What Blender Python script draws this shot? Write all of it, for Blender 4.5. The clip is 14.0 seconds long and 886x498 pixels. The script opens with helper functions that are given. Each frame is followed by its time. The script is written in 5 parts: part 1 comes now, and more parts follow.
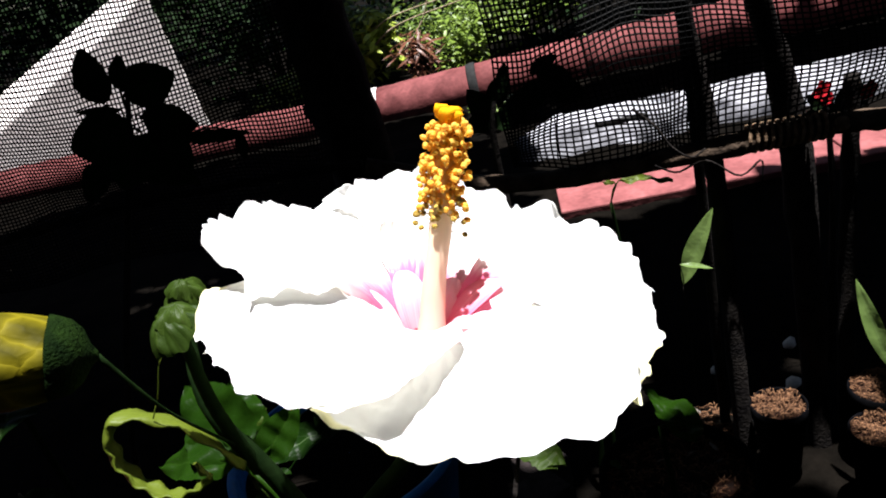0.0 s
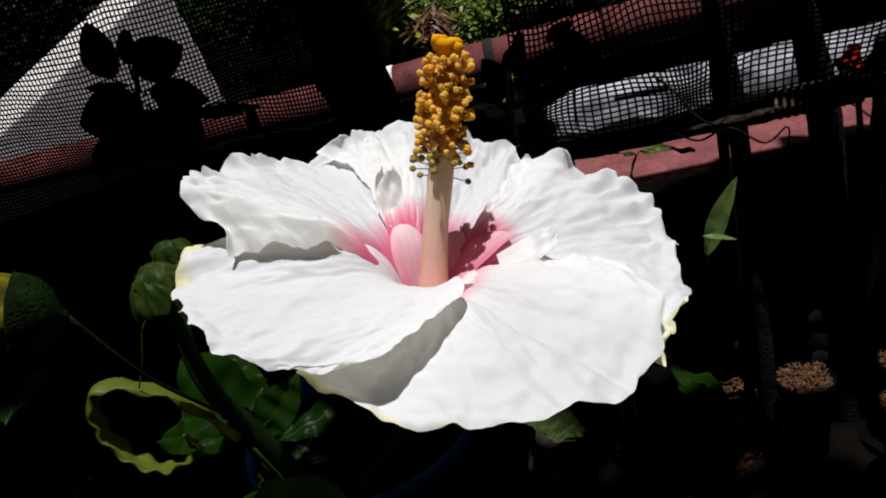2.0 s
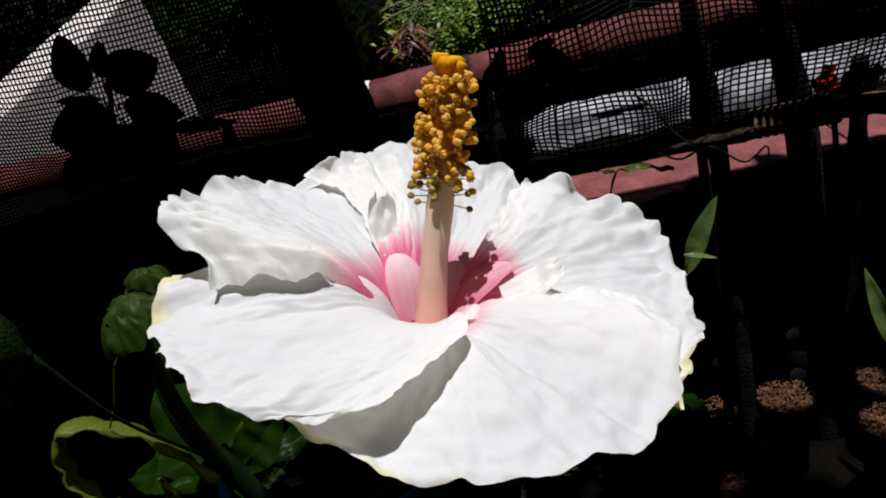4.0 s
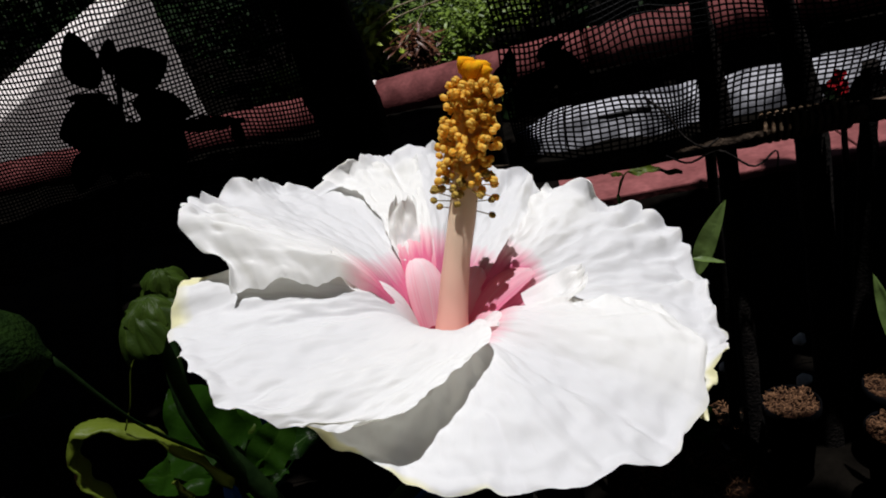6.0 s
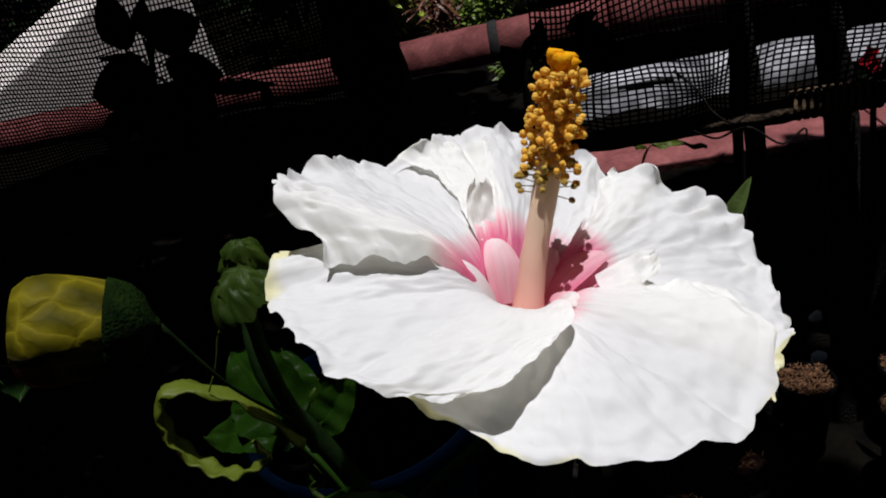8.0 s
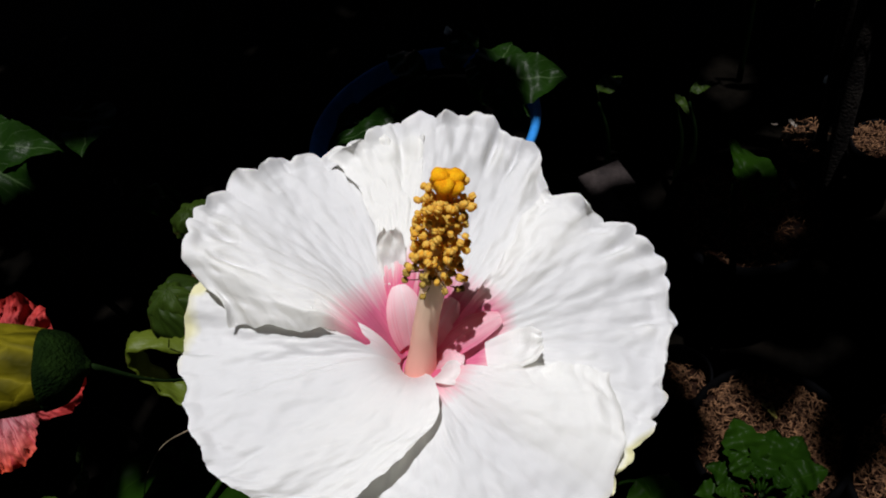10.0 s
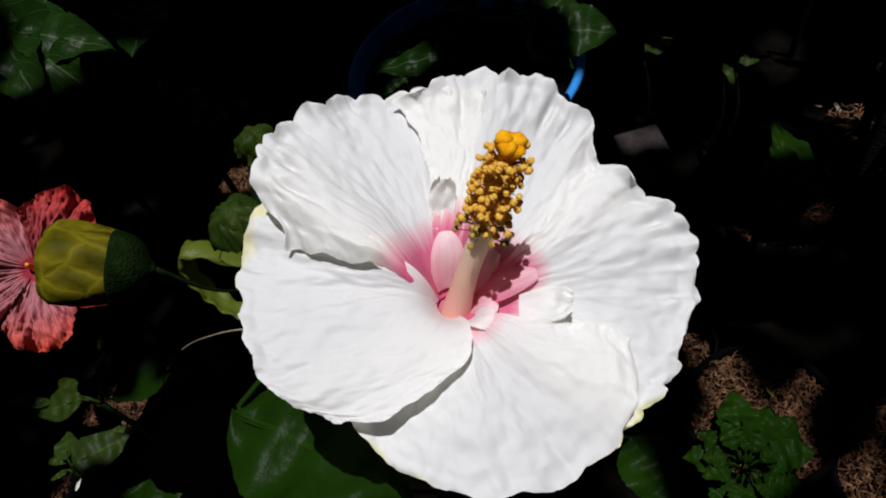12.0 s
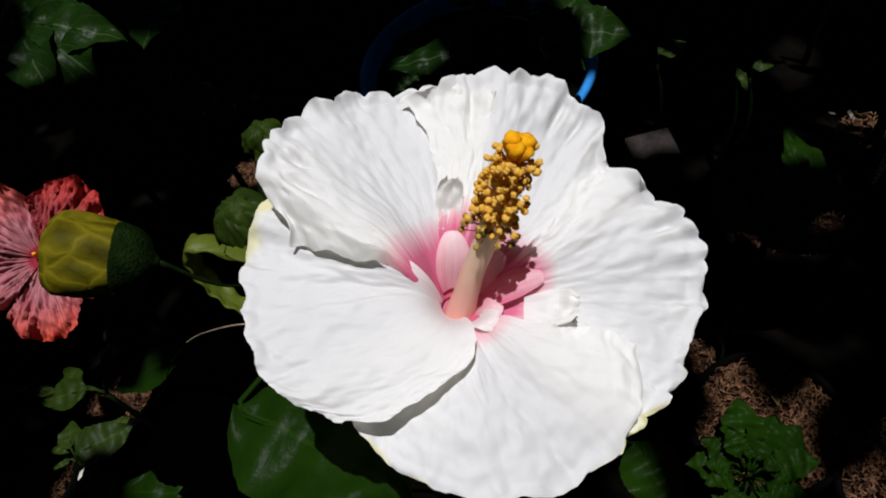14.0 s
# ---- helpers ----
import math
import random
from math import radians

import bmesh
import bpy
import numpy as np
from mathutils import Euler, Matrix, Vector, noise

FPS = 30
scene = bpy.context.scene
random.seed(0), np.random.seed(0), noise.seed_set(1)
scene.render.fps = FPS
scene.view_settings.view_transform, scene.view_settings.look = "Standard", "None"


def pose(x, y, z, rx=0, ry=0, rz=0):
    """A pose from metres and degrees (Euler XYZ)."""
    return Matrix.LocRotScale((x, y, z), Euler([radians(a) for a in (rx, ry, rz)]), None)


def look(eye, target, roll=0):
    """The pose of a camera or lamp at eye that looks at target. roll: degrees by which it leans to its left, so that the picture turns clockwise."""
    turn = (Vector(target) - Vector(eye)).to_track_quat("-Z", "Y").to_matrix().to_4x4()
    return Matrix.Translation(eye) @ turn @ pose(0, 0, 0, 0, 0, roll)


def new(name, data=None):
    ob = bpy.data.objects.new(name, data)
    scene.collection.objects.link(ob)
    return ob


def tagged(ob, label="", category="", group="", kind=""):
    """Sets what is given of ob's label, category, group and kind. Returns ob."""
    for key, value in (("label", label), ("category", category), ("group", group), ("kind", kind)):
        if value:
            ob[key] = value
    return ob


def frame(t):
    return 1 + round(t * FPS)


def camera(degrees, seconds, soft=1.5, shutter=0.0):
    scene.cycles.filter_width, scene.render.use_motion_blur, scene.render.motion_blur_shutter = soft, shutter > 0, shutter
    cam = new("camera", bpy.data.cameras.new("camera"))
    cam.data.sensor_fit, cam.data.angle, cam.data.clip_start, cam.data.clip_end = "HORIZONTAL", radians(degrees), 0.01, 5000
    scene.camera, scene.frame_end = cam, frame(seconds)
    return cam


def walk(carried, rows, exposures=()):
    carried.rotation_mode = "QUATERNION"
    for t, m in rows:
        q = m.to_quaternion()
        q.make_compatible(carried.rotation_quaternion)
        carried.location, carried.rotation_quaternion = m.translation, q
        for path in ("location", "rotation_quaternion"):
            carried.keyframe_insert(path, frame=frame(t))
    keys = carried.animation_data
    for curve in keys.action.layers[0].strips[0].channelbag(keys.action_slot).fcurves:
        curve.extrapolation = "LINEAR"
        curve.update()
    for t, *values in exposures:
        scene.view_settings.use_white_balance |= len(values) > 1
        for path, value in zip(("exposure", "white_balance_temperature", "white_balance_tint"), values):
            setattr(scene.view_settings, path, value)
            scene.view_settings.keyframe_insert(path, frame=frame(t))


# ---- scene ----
# The camera: carried by hand round the flower, low at first, then higher and looking down.
cam = camera(61.70, 14.0, soft=1.9)
PATH = [
    (0, (0.0190, 0.0096, 0.9709), (-0.1265, 0.9097, 0.5603), -14.29),
    (0.5, (0.0122, 0.0279, 0.9568), (-0.1659, 0.9214, 0.5445), -15.90),
    (1, (0.0067, 0.0372, 0.9619), (-0.1631, 0.9192, 0.5223), -16.25),
    (1.5, (0.0152, 0.0331, 0.9568), (-0.1586, 0.9166, 0.5218), -16.13),
    (2, (0.0193, 0.0251, 0.9532), (-0.1567, 0.9116, 0.5253), -15.83),
    (2.5, (0.0042, 0.0351, 0.9567), (-0.1468, 0.9256, 0.5274), -14.33),
    (5, (0.0156, 0.0396, 0.9505), (-0.1206, 0.9394, 0.5359), -14.86),
    (5.5, (0.0036, 0.0362, 0.9528), (-0.1339, 0.9330, 0.5322), -13.49),
    (6, (0.0069, 0.0413, 0.9543), (-0.1385, 0.9386, 0.5375), -14.18),
    (6.5, (0.0067, 0.0330, 0.9514), (-0.1378, 0.9303, 0.5343), -14.21),
    (7, (-0.0133, 0.0395, 0.9641), (-0.1522, 0.9296, 0.5300), -11.52),
    (7.5, (0.0195, 0.0409, 0.9534), (-0.1426, 0.9330, 0.5316), -15.66),
    (8, (-0.0097, 0.0328, 0.9665), (-0.1766, 0.9078, 0.5121), -13.27),
    (10.5, (0.0586, 0.1220, 1.0572), (-0.2737, 0.6062, 0.2478), -21.89),
    (11, (0.0548, 0.1038, 1.0623), (-0.2852, 0.5588, 0.2393), -20.26),
    (11.5, (0.0480, 0.1025, 1.0635), (-0.2773, 0.5737, 0.2436), -17.72),
    (12, (0.0467, 0.1057, 1.0617), (-0.2735, 0.5878, 0.2462), -16.85),
    (12.5, (0.0457, 0.1057, 1.0644), (-0.2777, 0.5841, 0.2479), -16.93),
    (13, (0.0464, 0.1076, 1.0616), (-0.2710, 0.5911, 0.2459), -16.34),
    (13.5, (0.0547, 0.1123, 1.0566), (-0.2745, 0.5975, 0.2465), -16.96),
    (14, (0.0465, 0.1073, 1.0601), (-0.2828, 0.5844, 0.2452), -16.28),
]
walk(cam, [(t, look(eye, target, roll)) for t, eye, target, roll in PATH],
     exposures=[(0.0, 1.80), (0.1, 1.35), (0.3, 0.35), (0.5, 0.22), (1.0, 0.12), (2.0, 0.08), (8.0, 0.03), (10.5, -0.07), (14.0, -0.04)])

# ---- light: a tropical noon sun, almost overhead ----
SUN = Vector((0.10, -0.02, 0.99)).normalized()
world = bpy.data.worlds.new("sky")
scene.world = world
world.use_nodes = True
wn = world.node_tree.nodes
sky = wn.new("ShaderNodeTexSky")
sky.sky_type = "NISHITA"
sky.sun_disc = False
sky.sun_elevation = math.asin(SUN.z)
sky.sun_rotation = math.atan2(SUN.x, SUN.y)
wn["Background"].inputs["Strength"].default_value = 0.021
world.node_tree.links.new(sky.outputs["Color"], wn["Background"].inputs["Color"])
lamp = bpy.data.lights.new("sun", "SUN")
lamp.energy, lamp.angle, lamp.color = 5.0, radians(0.6), (1.0, 0.985, 0.99)
sun = new("sun", lamp)
sun.matrix_world = Matrix.Translation((0, 0, 6)) @ (-SUN).to_track_quat("-Z", "Y").to_matrix().to_4x4()


# ---- materials ----
def nodes_of(name):
    m = bpy.data.materials.new(name)
    m.use_nodes = True
    nt = m.node_tree
    b = nt.nodes["Principled BSDF"]
    return m, nt, nt.nodes, nt.links, b


def ramp(nodes, stops):
    r = nodes.new("ShaderNodeValToRGB")
    e = r.color_ramp.elements
    while len(e) < len(stops):
        e.new(0.5)
    for el, (p, c) in zip(e, stops):
        el.position, el.color = p, (*c, 1)
    return r


def rough_mat(name, c1, c2, scale=20.0, rough=0.8, bump=0.3, metal=0.0, fine=6.0, spec=0.12):
    """A plain surface with stains at one scale and grain at a finer one."""
    m, nt, nodes, links, b = nodes_of(name)
    tc = nodes.new("ShaderNodeTexCoord")
    n1 = nodes.new("ShaderNodeTexNoise")
    n1.inputs["Scale"].default_value, n1.inputs["Detail"].default_value = scale, 5
    n2 = nodes.new("ShaderNodeTexNoise")
    n2.inputs["Scale"].default_value, n2.inputs["Detail"].default_value = scale * fine, 3
    links.new(tc.outputs["Object"], n1.inputs["Vector"])
    links.new(tc.outputs["Object"], n2.inputs["Vector"])
    stops = [(0.35, c1), (0.65, c2)]
    r = ramp(nodes, stops)
    links.new(n1.outputs["Fac"], r.inputs["Fac"])
    mx = nodes.new("ShaderNodeMixRGB")
    mx.blend_type = "MULTIPLY"
    mx.inputs["Fac"].default_value = 0.6
    g = ramp(nodes, [(0.3, (0.6, 0.6, 0.6)), (0.7, (1.1, 1.1, 1.1))])
    links.new(n2.outputs["Fac"], g.inputs["Fac"])
    links.new(r.outputs["Color"], mx.inputs["Color1"])
    links.new(g.outputs["Color"], mx.inputs["Color2"])
    links.new(mx.outputs["Color"], b.inputs["Base Color"])
    bp = nodes.new("ShaderNodeBump")
    bp.inputs["Strength"].default_value, bp.inputs["Distance"].default_value = bump, 0.004
    links.new(n2.outputs["Fac"], bp.inputs["Height"])
    links.new(bp.outputs["Normal"], b.inputs["Normal"])
    b.inputs["Roughness"].default_value, b.inputs["Metallic"].default_value = rough, metal
    b.inputs["Specular IOR Level"].default_value = spec
    return m


def translucent(nt, nodes, links, b, colour_socket, share):
    tr = nodes.new("ShaderNodeBsdfTranslucent")
    warm = nodes.new("ShaderNodeMixRGB")
    warm.blend_type = "MULTIPLY"
    warm.inputs["Fac"].default_value = 1.0
    warm.inputs["Color2"].default_value = (1.0, 0.968, 0.79, 1)
    links.new(colour_socket, warm.inputs["Color1"])
    links.new(warm.outputs["Color"], tr.inputs["Color"])
    mix = nodes.new("ShaderNodeMixShader")
    mix.inputs["Fac"].default_value = share
    links.new(b.outputs["BSDF"], mix.inputs[1])
    links.new(tr.outputs["BSDF"], mix.inputs[2])
    links.new(mix.outputs["Shader"], nodes["Material Output"].inputs["Surface"])


def leaf_mat(name, dark, light, vein, gloss=0.38, share=0.2, ribs=9.0, vary=0.35, spec=0.2):
    """A leaf blade: midrib and side ribs by its own UV, blotches and fine cells, a little light through it."""
    m, nt, nodes, links, b = nodes_of(name)
    uv = nodes.new("ShaderNodeUVMap")
    sep = nodes.new("ShaderNodeSeparateXYZ")
    links.new(uv.outputs["UV"], sep.inputs["Vector"])

    def calc(op, a, c=None):
        n = nodes.new("ShaderNodeMath")
        n.operation = op
        for i, v in enumerate((a, c)):
            if v is None:
                continue
            if isinstance(v, float):
                n.inputs[i].default_value = v
            else:
                links.new(v, n.inputs[i])
        return n.outputs[0]

    off = calc("ABSOLUTE", calc("SUBTRACT", sep.outputs["X"], 0.5))
    ph = calc("MULTIPLY", calc("SUBTRACT", sep.outputs["Y"], calc("MULTIPLY", off, 0.7)), ribs)
    saw = calc("ABSOLUTE", calc("SUBTRACT", calc("FRACT", ph), 0.5))
    side = calc("MULTIPLY", calc("LESS_THAN", saw, 0.03), 0.35)
    mid = calc("LESS_THAN", off, 0.02)
    rib = calc("MAXIMUM", side, mid)
    tc = nodes.new("ShaderNodeTexCoord")
    n1 = nodes.new("ShaderNodeTexNoise")
    n1.inputs["Scale"].default_value, n1.inputs["Detail"].default_value = 38.0, 2
    links.new(tc.outputs["Object"], n1.inputs["Vector"])
    n3 = nodes.new("ShaderNodeTexNoise")
    n3.inputs["Scale"].default_value, n3.inputs["Detail"].default_value = 190.0, 3
    links.new(tc.outputs["Object"], n3.inputs["Vector"])
    info = nodes.new("ShaderNodeObjectInfo")
    geo = nodes.new("ShaderNodeNewGeometry")
    both = calc("ADD", calc("MULTIPLY", info.outputs["Random"], vary), calc("MULTIPLY", geo.outputs["Random Per Island"], vary))
    fac = calc("ADD", both, calc("MULTIPLY", n1.outputs["Fac"], 0.7))
    r = ramp(nodes, [(0.25, dark), (0.95, light)])
    links.new(fac, r.inputs["Fac"])
    mx = nodes.new("ShaderNodeMixRGB")
    links.new(calc("MULTIPLY", rib, 0.5), mx.inputs["Fac"])
    links.new(r.outputs["Color"], mx.inputs["Color1"])
    mx.inputs["Color2"].default_value = (*vein, 1)
    links.new(mx.outputs["Color"], b.inputs["Base Color"])
    bp = nodes.new("ShaderNodeBump")
    bp.inputs["Strength"].default_value, bp.inputs["Distance"].default_value = 0.55, 0.003
    links.new(calc("SUBTRACT", calc("ADD", n1.outputs["Fac"], calc("MULTIPLY", n3.outputs["Fac"], 0.35)), calc("MULTIPLY", rib, 0.08)), bp.inputs["Height"])
    links.new(bp.outputs["Normal"], b.inputs["Normal"])
    b.inputs["Roughness"].default_value = gloss
    b.inputs["Specular IOR Level"].default_value = spec
    translucent(nt, nodes, links, b, mx.outputs["Color"], share)
    return m


def petal_mat(name, core, mid, outer, rim, core_at=0.20, streak=0.09, rim_from=0.92, share=0.35, vein=None, vein_amount=0.0, across=26):
    """A petal: UV y is the distance from the flower's centre, UV x runs across the petal."""
    m, nt, nodes, links, b = nodes_of(name)
    uv = nodes.new("ShaderNodeUVMap")
    stretch = nodes.new("ShaderNodeMapping")
    stretch.inputs["Scale"].default_value = (across, 3, 1)
    links.new(uv.outputs["UV"], stretch.inputs["Vector"])
    n1 = nodes.new("ShaderNodeTexNoise")
    n1.inputs["Scale"].default_value, n1.inputs["Detail"].default_value = 1.0, 4
    links.new(stretch.outputs["Vector"], n1.inputs["Vector"])
    sep = nodes.new("ShaderNodeSeparateXYZ")
    links.new(uv.outputs["UV"], sep.inputs["Vector"])
    add = nodes.new("ShaderNodeMath")
    add.operation = "MULTIPLY_ADD"
    add.inputs[1].default_value, add.inputs[2].default_value = streak, -0.5 * streak
    links.new(n1.outputs["Fac"], add.inputs[0])
    s2 = nodes.new("ShaderNodeMath")
    links.new(add.outputs[0], s2.inputs[0])
    links.new(sep.outputs["Y"], s2.inputs[1])
    r = ramp(nodes, [(0.0, mid), (core_at * 0.55, core), (core_at * 1.1, core), (core_at * 1.4, mid), (core_at * 1.75, outer), (rim_from, outer), (1.0, rim)])
    links.new(s2.outputs[0], r.inputs["Fac"])
    colour = r.outputs["Color"]
    if vein:
        v2 = nodes.new("ShaderNodeMixRGB")
        vr = ramp(nodes, [(0.5, (0, 0, 0)), (0.62, (1, 1, 1))])
        links.new(n1.outputs["Fac"], vr.inputs["Fac"])
        sc = nodes.new("ShaderNodeMath")
        sc.operation = "MULTIPLY"
        sc.inputs[1].default_value = vein_amount
        links.new(vr.outputs["Color"], sc.inputs[0])
        links.new(sc.outputs[0], v2.inputs["Fac"])
        links.new(colour, v2.inputs["Color1"])
        v2.inputs["Color2"].default_value = (*vein, 1)
        colour = v2.outputs["Color"]
    links.new(colour, b.inputs["Base Color"])
    bp = nodes.new("ShaderNodeBump")
    bp.inputs["Strength"].default_value, bp.inputs["Distance"].default_value = 0.22, 0.0016
    links.new(n1.outputs["Fac"], bp.inputs["Height"])
    links.new(bp.outputs["Normal"], b.inputs["Normal"])
    b.inputs["Roughness"].default_value = 0.65
    b.inputs["Specular IOR Level"].default_value = 0.2
    translucent(nt, nodes, links, b, colour, share)
    return m


WHITE = petal_mat("white_petal", (0.82, 0.19, 0.35), (0.88, 0.52, 0.60), (0.87, 0.875, 0.90), (0.83, 0.80, 0.50), core_at=0.165, rim_from=0.86, share=0.44)
RED = petal_mat("red_petal", (0.28, 0.02, 0.04), (0.40, 0.11, 0.14), (0.34, 0.13, 0.15), (0.48, 0.050, 0.018), core_at=0.12, rim_from=0.5, share=0.12, vein=(0.22, 0.012, 0.03), vein_amount=0.7, across=46)
DEEPRED = petal_mat("deep_red_petal", (0.20, 0.012, 0.016), (0.34, 0.045, 0.05), (0.26, 0.035, 0.04), (0.40, 0.03, 0.025), core_at=0.12, rim_from=0.55, share=0.10, vein=(0.09, 0.006, 0.01), vein_amount=0.6, across=40)
SCARLET = rough_mat("scarlet_petal", (0.5, 0.01, 0.02), (0.7, 0.03, 0.04), 60)
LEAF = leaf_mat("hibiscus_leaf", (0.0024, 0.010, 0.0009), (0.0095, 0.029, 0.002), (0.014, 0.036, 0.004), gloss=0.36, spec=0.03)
RINGLEAF = leaf_mat("wilting_leaf", (0.020, 0.034, 0.003), (0.078, 0.105, 0.009), (0.10, 0.13, 0.02), gloss=0.5, ribs=14.0)
YOUNG = leaf_mat("young_leaf", (0.007, 0.018, 0.0018), (0.026, 0.048, 0.005), (0.048, 0.076, 0.011), gloss=0.5, spec=0.12)
# darkened leaf green: shade on the background plants is put into its colour
SHADELEAF = leaf_mat("shaded_leaf", (0.003, 0.008, 0.002), (0.008, 0.019, 0.005), (0.014, 0.025, 0.010), gloss=0.6, share=0.08, spec=0.05)
BUSHLEAF = leaf_mat("bush_leaf", (0.010, 0.030, 0.004), (0.17, 0.25, 0.035), (0.10, 0.16, 0.04), share=0.25)
STRAP = leaf_mat("strap_leaf", (0.085, 0.145, 0.035), (0.20, 0.30, 0.085), (0.19, 0.28, 0.10), ribs=1.0, share=0.55)
# stem green darkened so its colour carries the shade below the flower
STEM = rough_mat("shaded_green_stem", (0.003, 0.009, 0.002), (0.007, 0.016, 0.004), 60, 0.7, 0.08, spec=0.03)
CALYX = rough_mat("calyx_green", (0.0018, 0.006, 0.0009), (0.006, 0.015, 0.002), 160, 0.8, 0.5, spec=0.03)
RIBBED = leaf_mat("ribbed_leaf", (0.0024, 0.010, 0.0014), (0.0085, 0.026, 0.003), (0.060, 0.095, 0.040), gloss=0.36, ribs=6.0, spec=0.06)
YELLOWED = leaf_mat("yellowed_leaf", (0.12, 0.10, 0.02), (0.30, 0.26, 0.07), (0.34, 0.30, 0.12), ribs=3.0)
BARK = rough_mat("dark_bark", (0.005, 0.004, 0.004), (0.018, 0.015, 0.013), 35, 0.95, 0.9, spec=0.1)
WOOD = rough_mat("weathered_wood", (0.020, 0.014, 0.010), (0.095, 0.066, 0.046), 30, 0.9, 0.8, spec=0.1)
ROPE = rough_mat("tan_rope", (0.10, 0.060, 0.035), (0.30, 0.20, 0.125), 120, 0.9, 0.6)
TWIG = rough_mat("dry_twig", (0.16, 0.12, 0.08), (0.34, 0.27, 0.19), 60, 0.9, 0.4)
RUSSET = leaf_mat("russet_leaf", (0.030, 0.008, 0.005), (0.14, 0.055, 0.030), (0.16, 0.08, 0.05), share=0.15)
LIME = leaf_mat("lime_leaf", (0.030, 0.060, 0.006), (0.34, 0.42, 0.045), (0.30, 0.38, 0.06), share=0.3)
NET = rough_mat("black_net", (0.004, 0.004, 0.004), (0.009, 0.009, 0.009), 90, 0.8, 0.1, spec=0.1)
# near-black base colour: deep shade over the soil is put into it
SOIL = rough_mat("shade_dark_soil", (0.0012, 0.0010, 0.0008), (0.0042, 0.0034, 0.0026), 14, 1.0, 1.0, spec=0.02)
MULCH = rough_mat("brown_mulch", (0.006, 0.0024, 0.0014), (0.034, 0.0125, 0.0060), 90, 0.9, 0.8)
CHIP = rough_mat("coir_chip", (0.022, 0.009, 0.005), (0.22, 0.112, 0.058), 160, 0.9, 0.4)
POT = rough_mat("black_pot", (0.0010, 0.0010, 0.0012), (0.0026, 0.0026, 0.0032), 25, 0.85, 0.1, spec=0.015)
PINK = rough_mat("pink_paint", (0.14, 0.042, 0.042), (0.22, 0.072, 0.072), 9, 0.75, 0.3)
# darker copy of PINK: dimness of the netted, half-shaded kerb put into colour
KERB = rough_mat("shaded_pink_paint", (0.085, 0.022, 0.022), (0.165, 0.049, 0.049), 9, 0.8, 0.4)
PLASTER = rough_mat("white_plaster", (0.66, 0.60, 0.58), (0.82, 0.76, 0.74), 6, 0.85, 0.3)
PIPE = rough_mat("white_plastic", (0.07, 0.07, 0.08), (0.42, 0.42, 0.46), 7, 0.6, 0.5)
BLUE = rough_mat("blue_plastic", (0.015, 0.15, 0.46), (0.03, 0.22, 0.60), 12, 0.4, 0.1)
BRICK = rough_mat("grey_brown_brick", (0.018, 0.014, 0.014), (0.036, 0.028, 0.027), 40, 0.9, 0.6)
DRY = rough_mat("dry_leaf", (0.10, 0.08, 0.065), (0.30, 0.26, 0.23), 60, 0.9, 0.5)
PALE = rough_mat("pale_stone", (0.45, 0.42, 0.38), (0.7, 0.68, 0.62), 40, 0.8, 0.4)
WALL = rough_mat("grey_render", (0.12, 0.11, 0.10), (0.20, 0.185, 0.17), 3, 0.9, 0.4)
STAIN = rough_mat("dark_slot", (0.01, 0.01, 0.01), (0.02, 0.02, 0.02), 30)
ANTHER = rough_mat("anther", (1.0, 0.56, 0.045), (1.0, 0.76, 0.19), 500, 0.8, 0.25)
DARK_ANTHER = rough_mat("spent_anther", (0.22, 0.13, 0.025), (0.62, 0.42, 0.09), 400, 0.8, 0.5)
STIGMA = rough_mat("stigma", (0.92, 0.38, 0.004), (1.0, 0.56, 0.01), 500, 0.8, 0.25)
FILAMENT = rough_mat("filament", (0.75, 0.60, 0.35), (0.85, 0.72, 0.5), 200, 0.6, 0.1)
for m, share in ((ANTHER, 0.5), (FILAMENT, 0.5), (STIGMA, 0.3)):
    b = m.node_tree.nodes["Principled BSDF"]
    translucent(m.node_tree, m.node_tree.nodes, m.node_tree.links, b, b.inputs["Base Color"].links[0].from_socket, share)
ORANGE = rough_mat("orange_petal", (0.75, 0.20, 0.005), (0.9, 0.33, 0.01), 120, 0.7)


def column_mat():
    m, nt, nodes, links, b = nodes_of("column")
    uv = nodes.new("ShaderNodeUVMap")
    sep = nodes.new("ShaderNodeSeparateXYZ")
    links.new(uv.outputs["UV"], sep.inputs["Vector"])
    r = ramp(nodes, [(0.0, (0.88, 0.38, 0.33)), (0.25, (0.90, 0.52, 0.42)), (0.5, (0.90, 0.68, 0.50)), (0.72, (0.88, 0.68, 0.36)), (1.0, (0.84, 0.58, 0.20))])
    links.new(sep.outputs["Y"], r.inputs["Fac"])
    links.new(r.outputs["Color"], b.inputs["Base Color"])
    b.inputs["Specular IOR Level"].default_value = 0.2
    b.inputs["Roughness"].default_value = 0.5
    translucent(nt, nodes, links, b, r.outputs["Color"], 0.25)
    return m


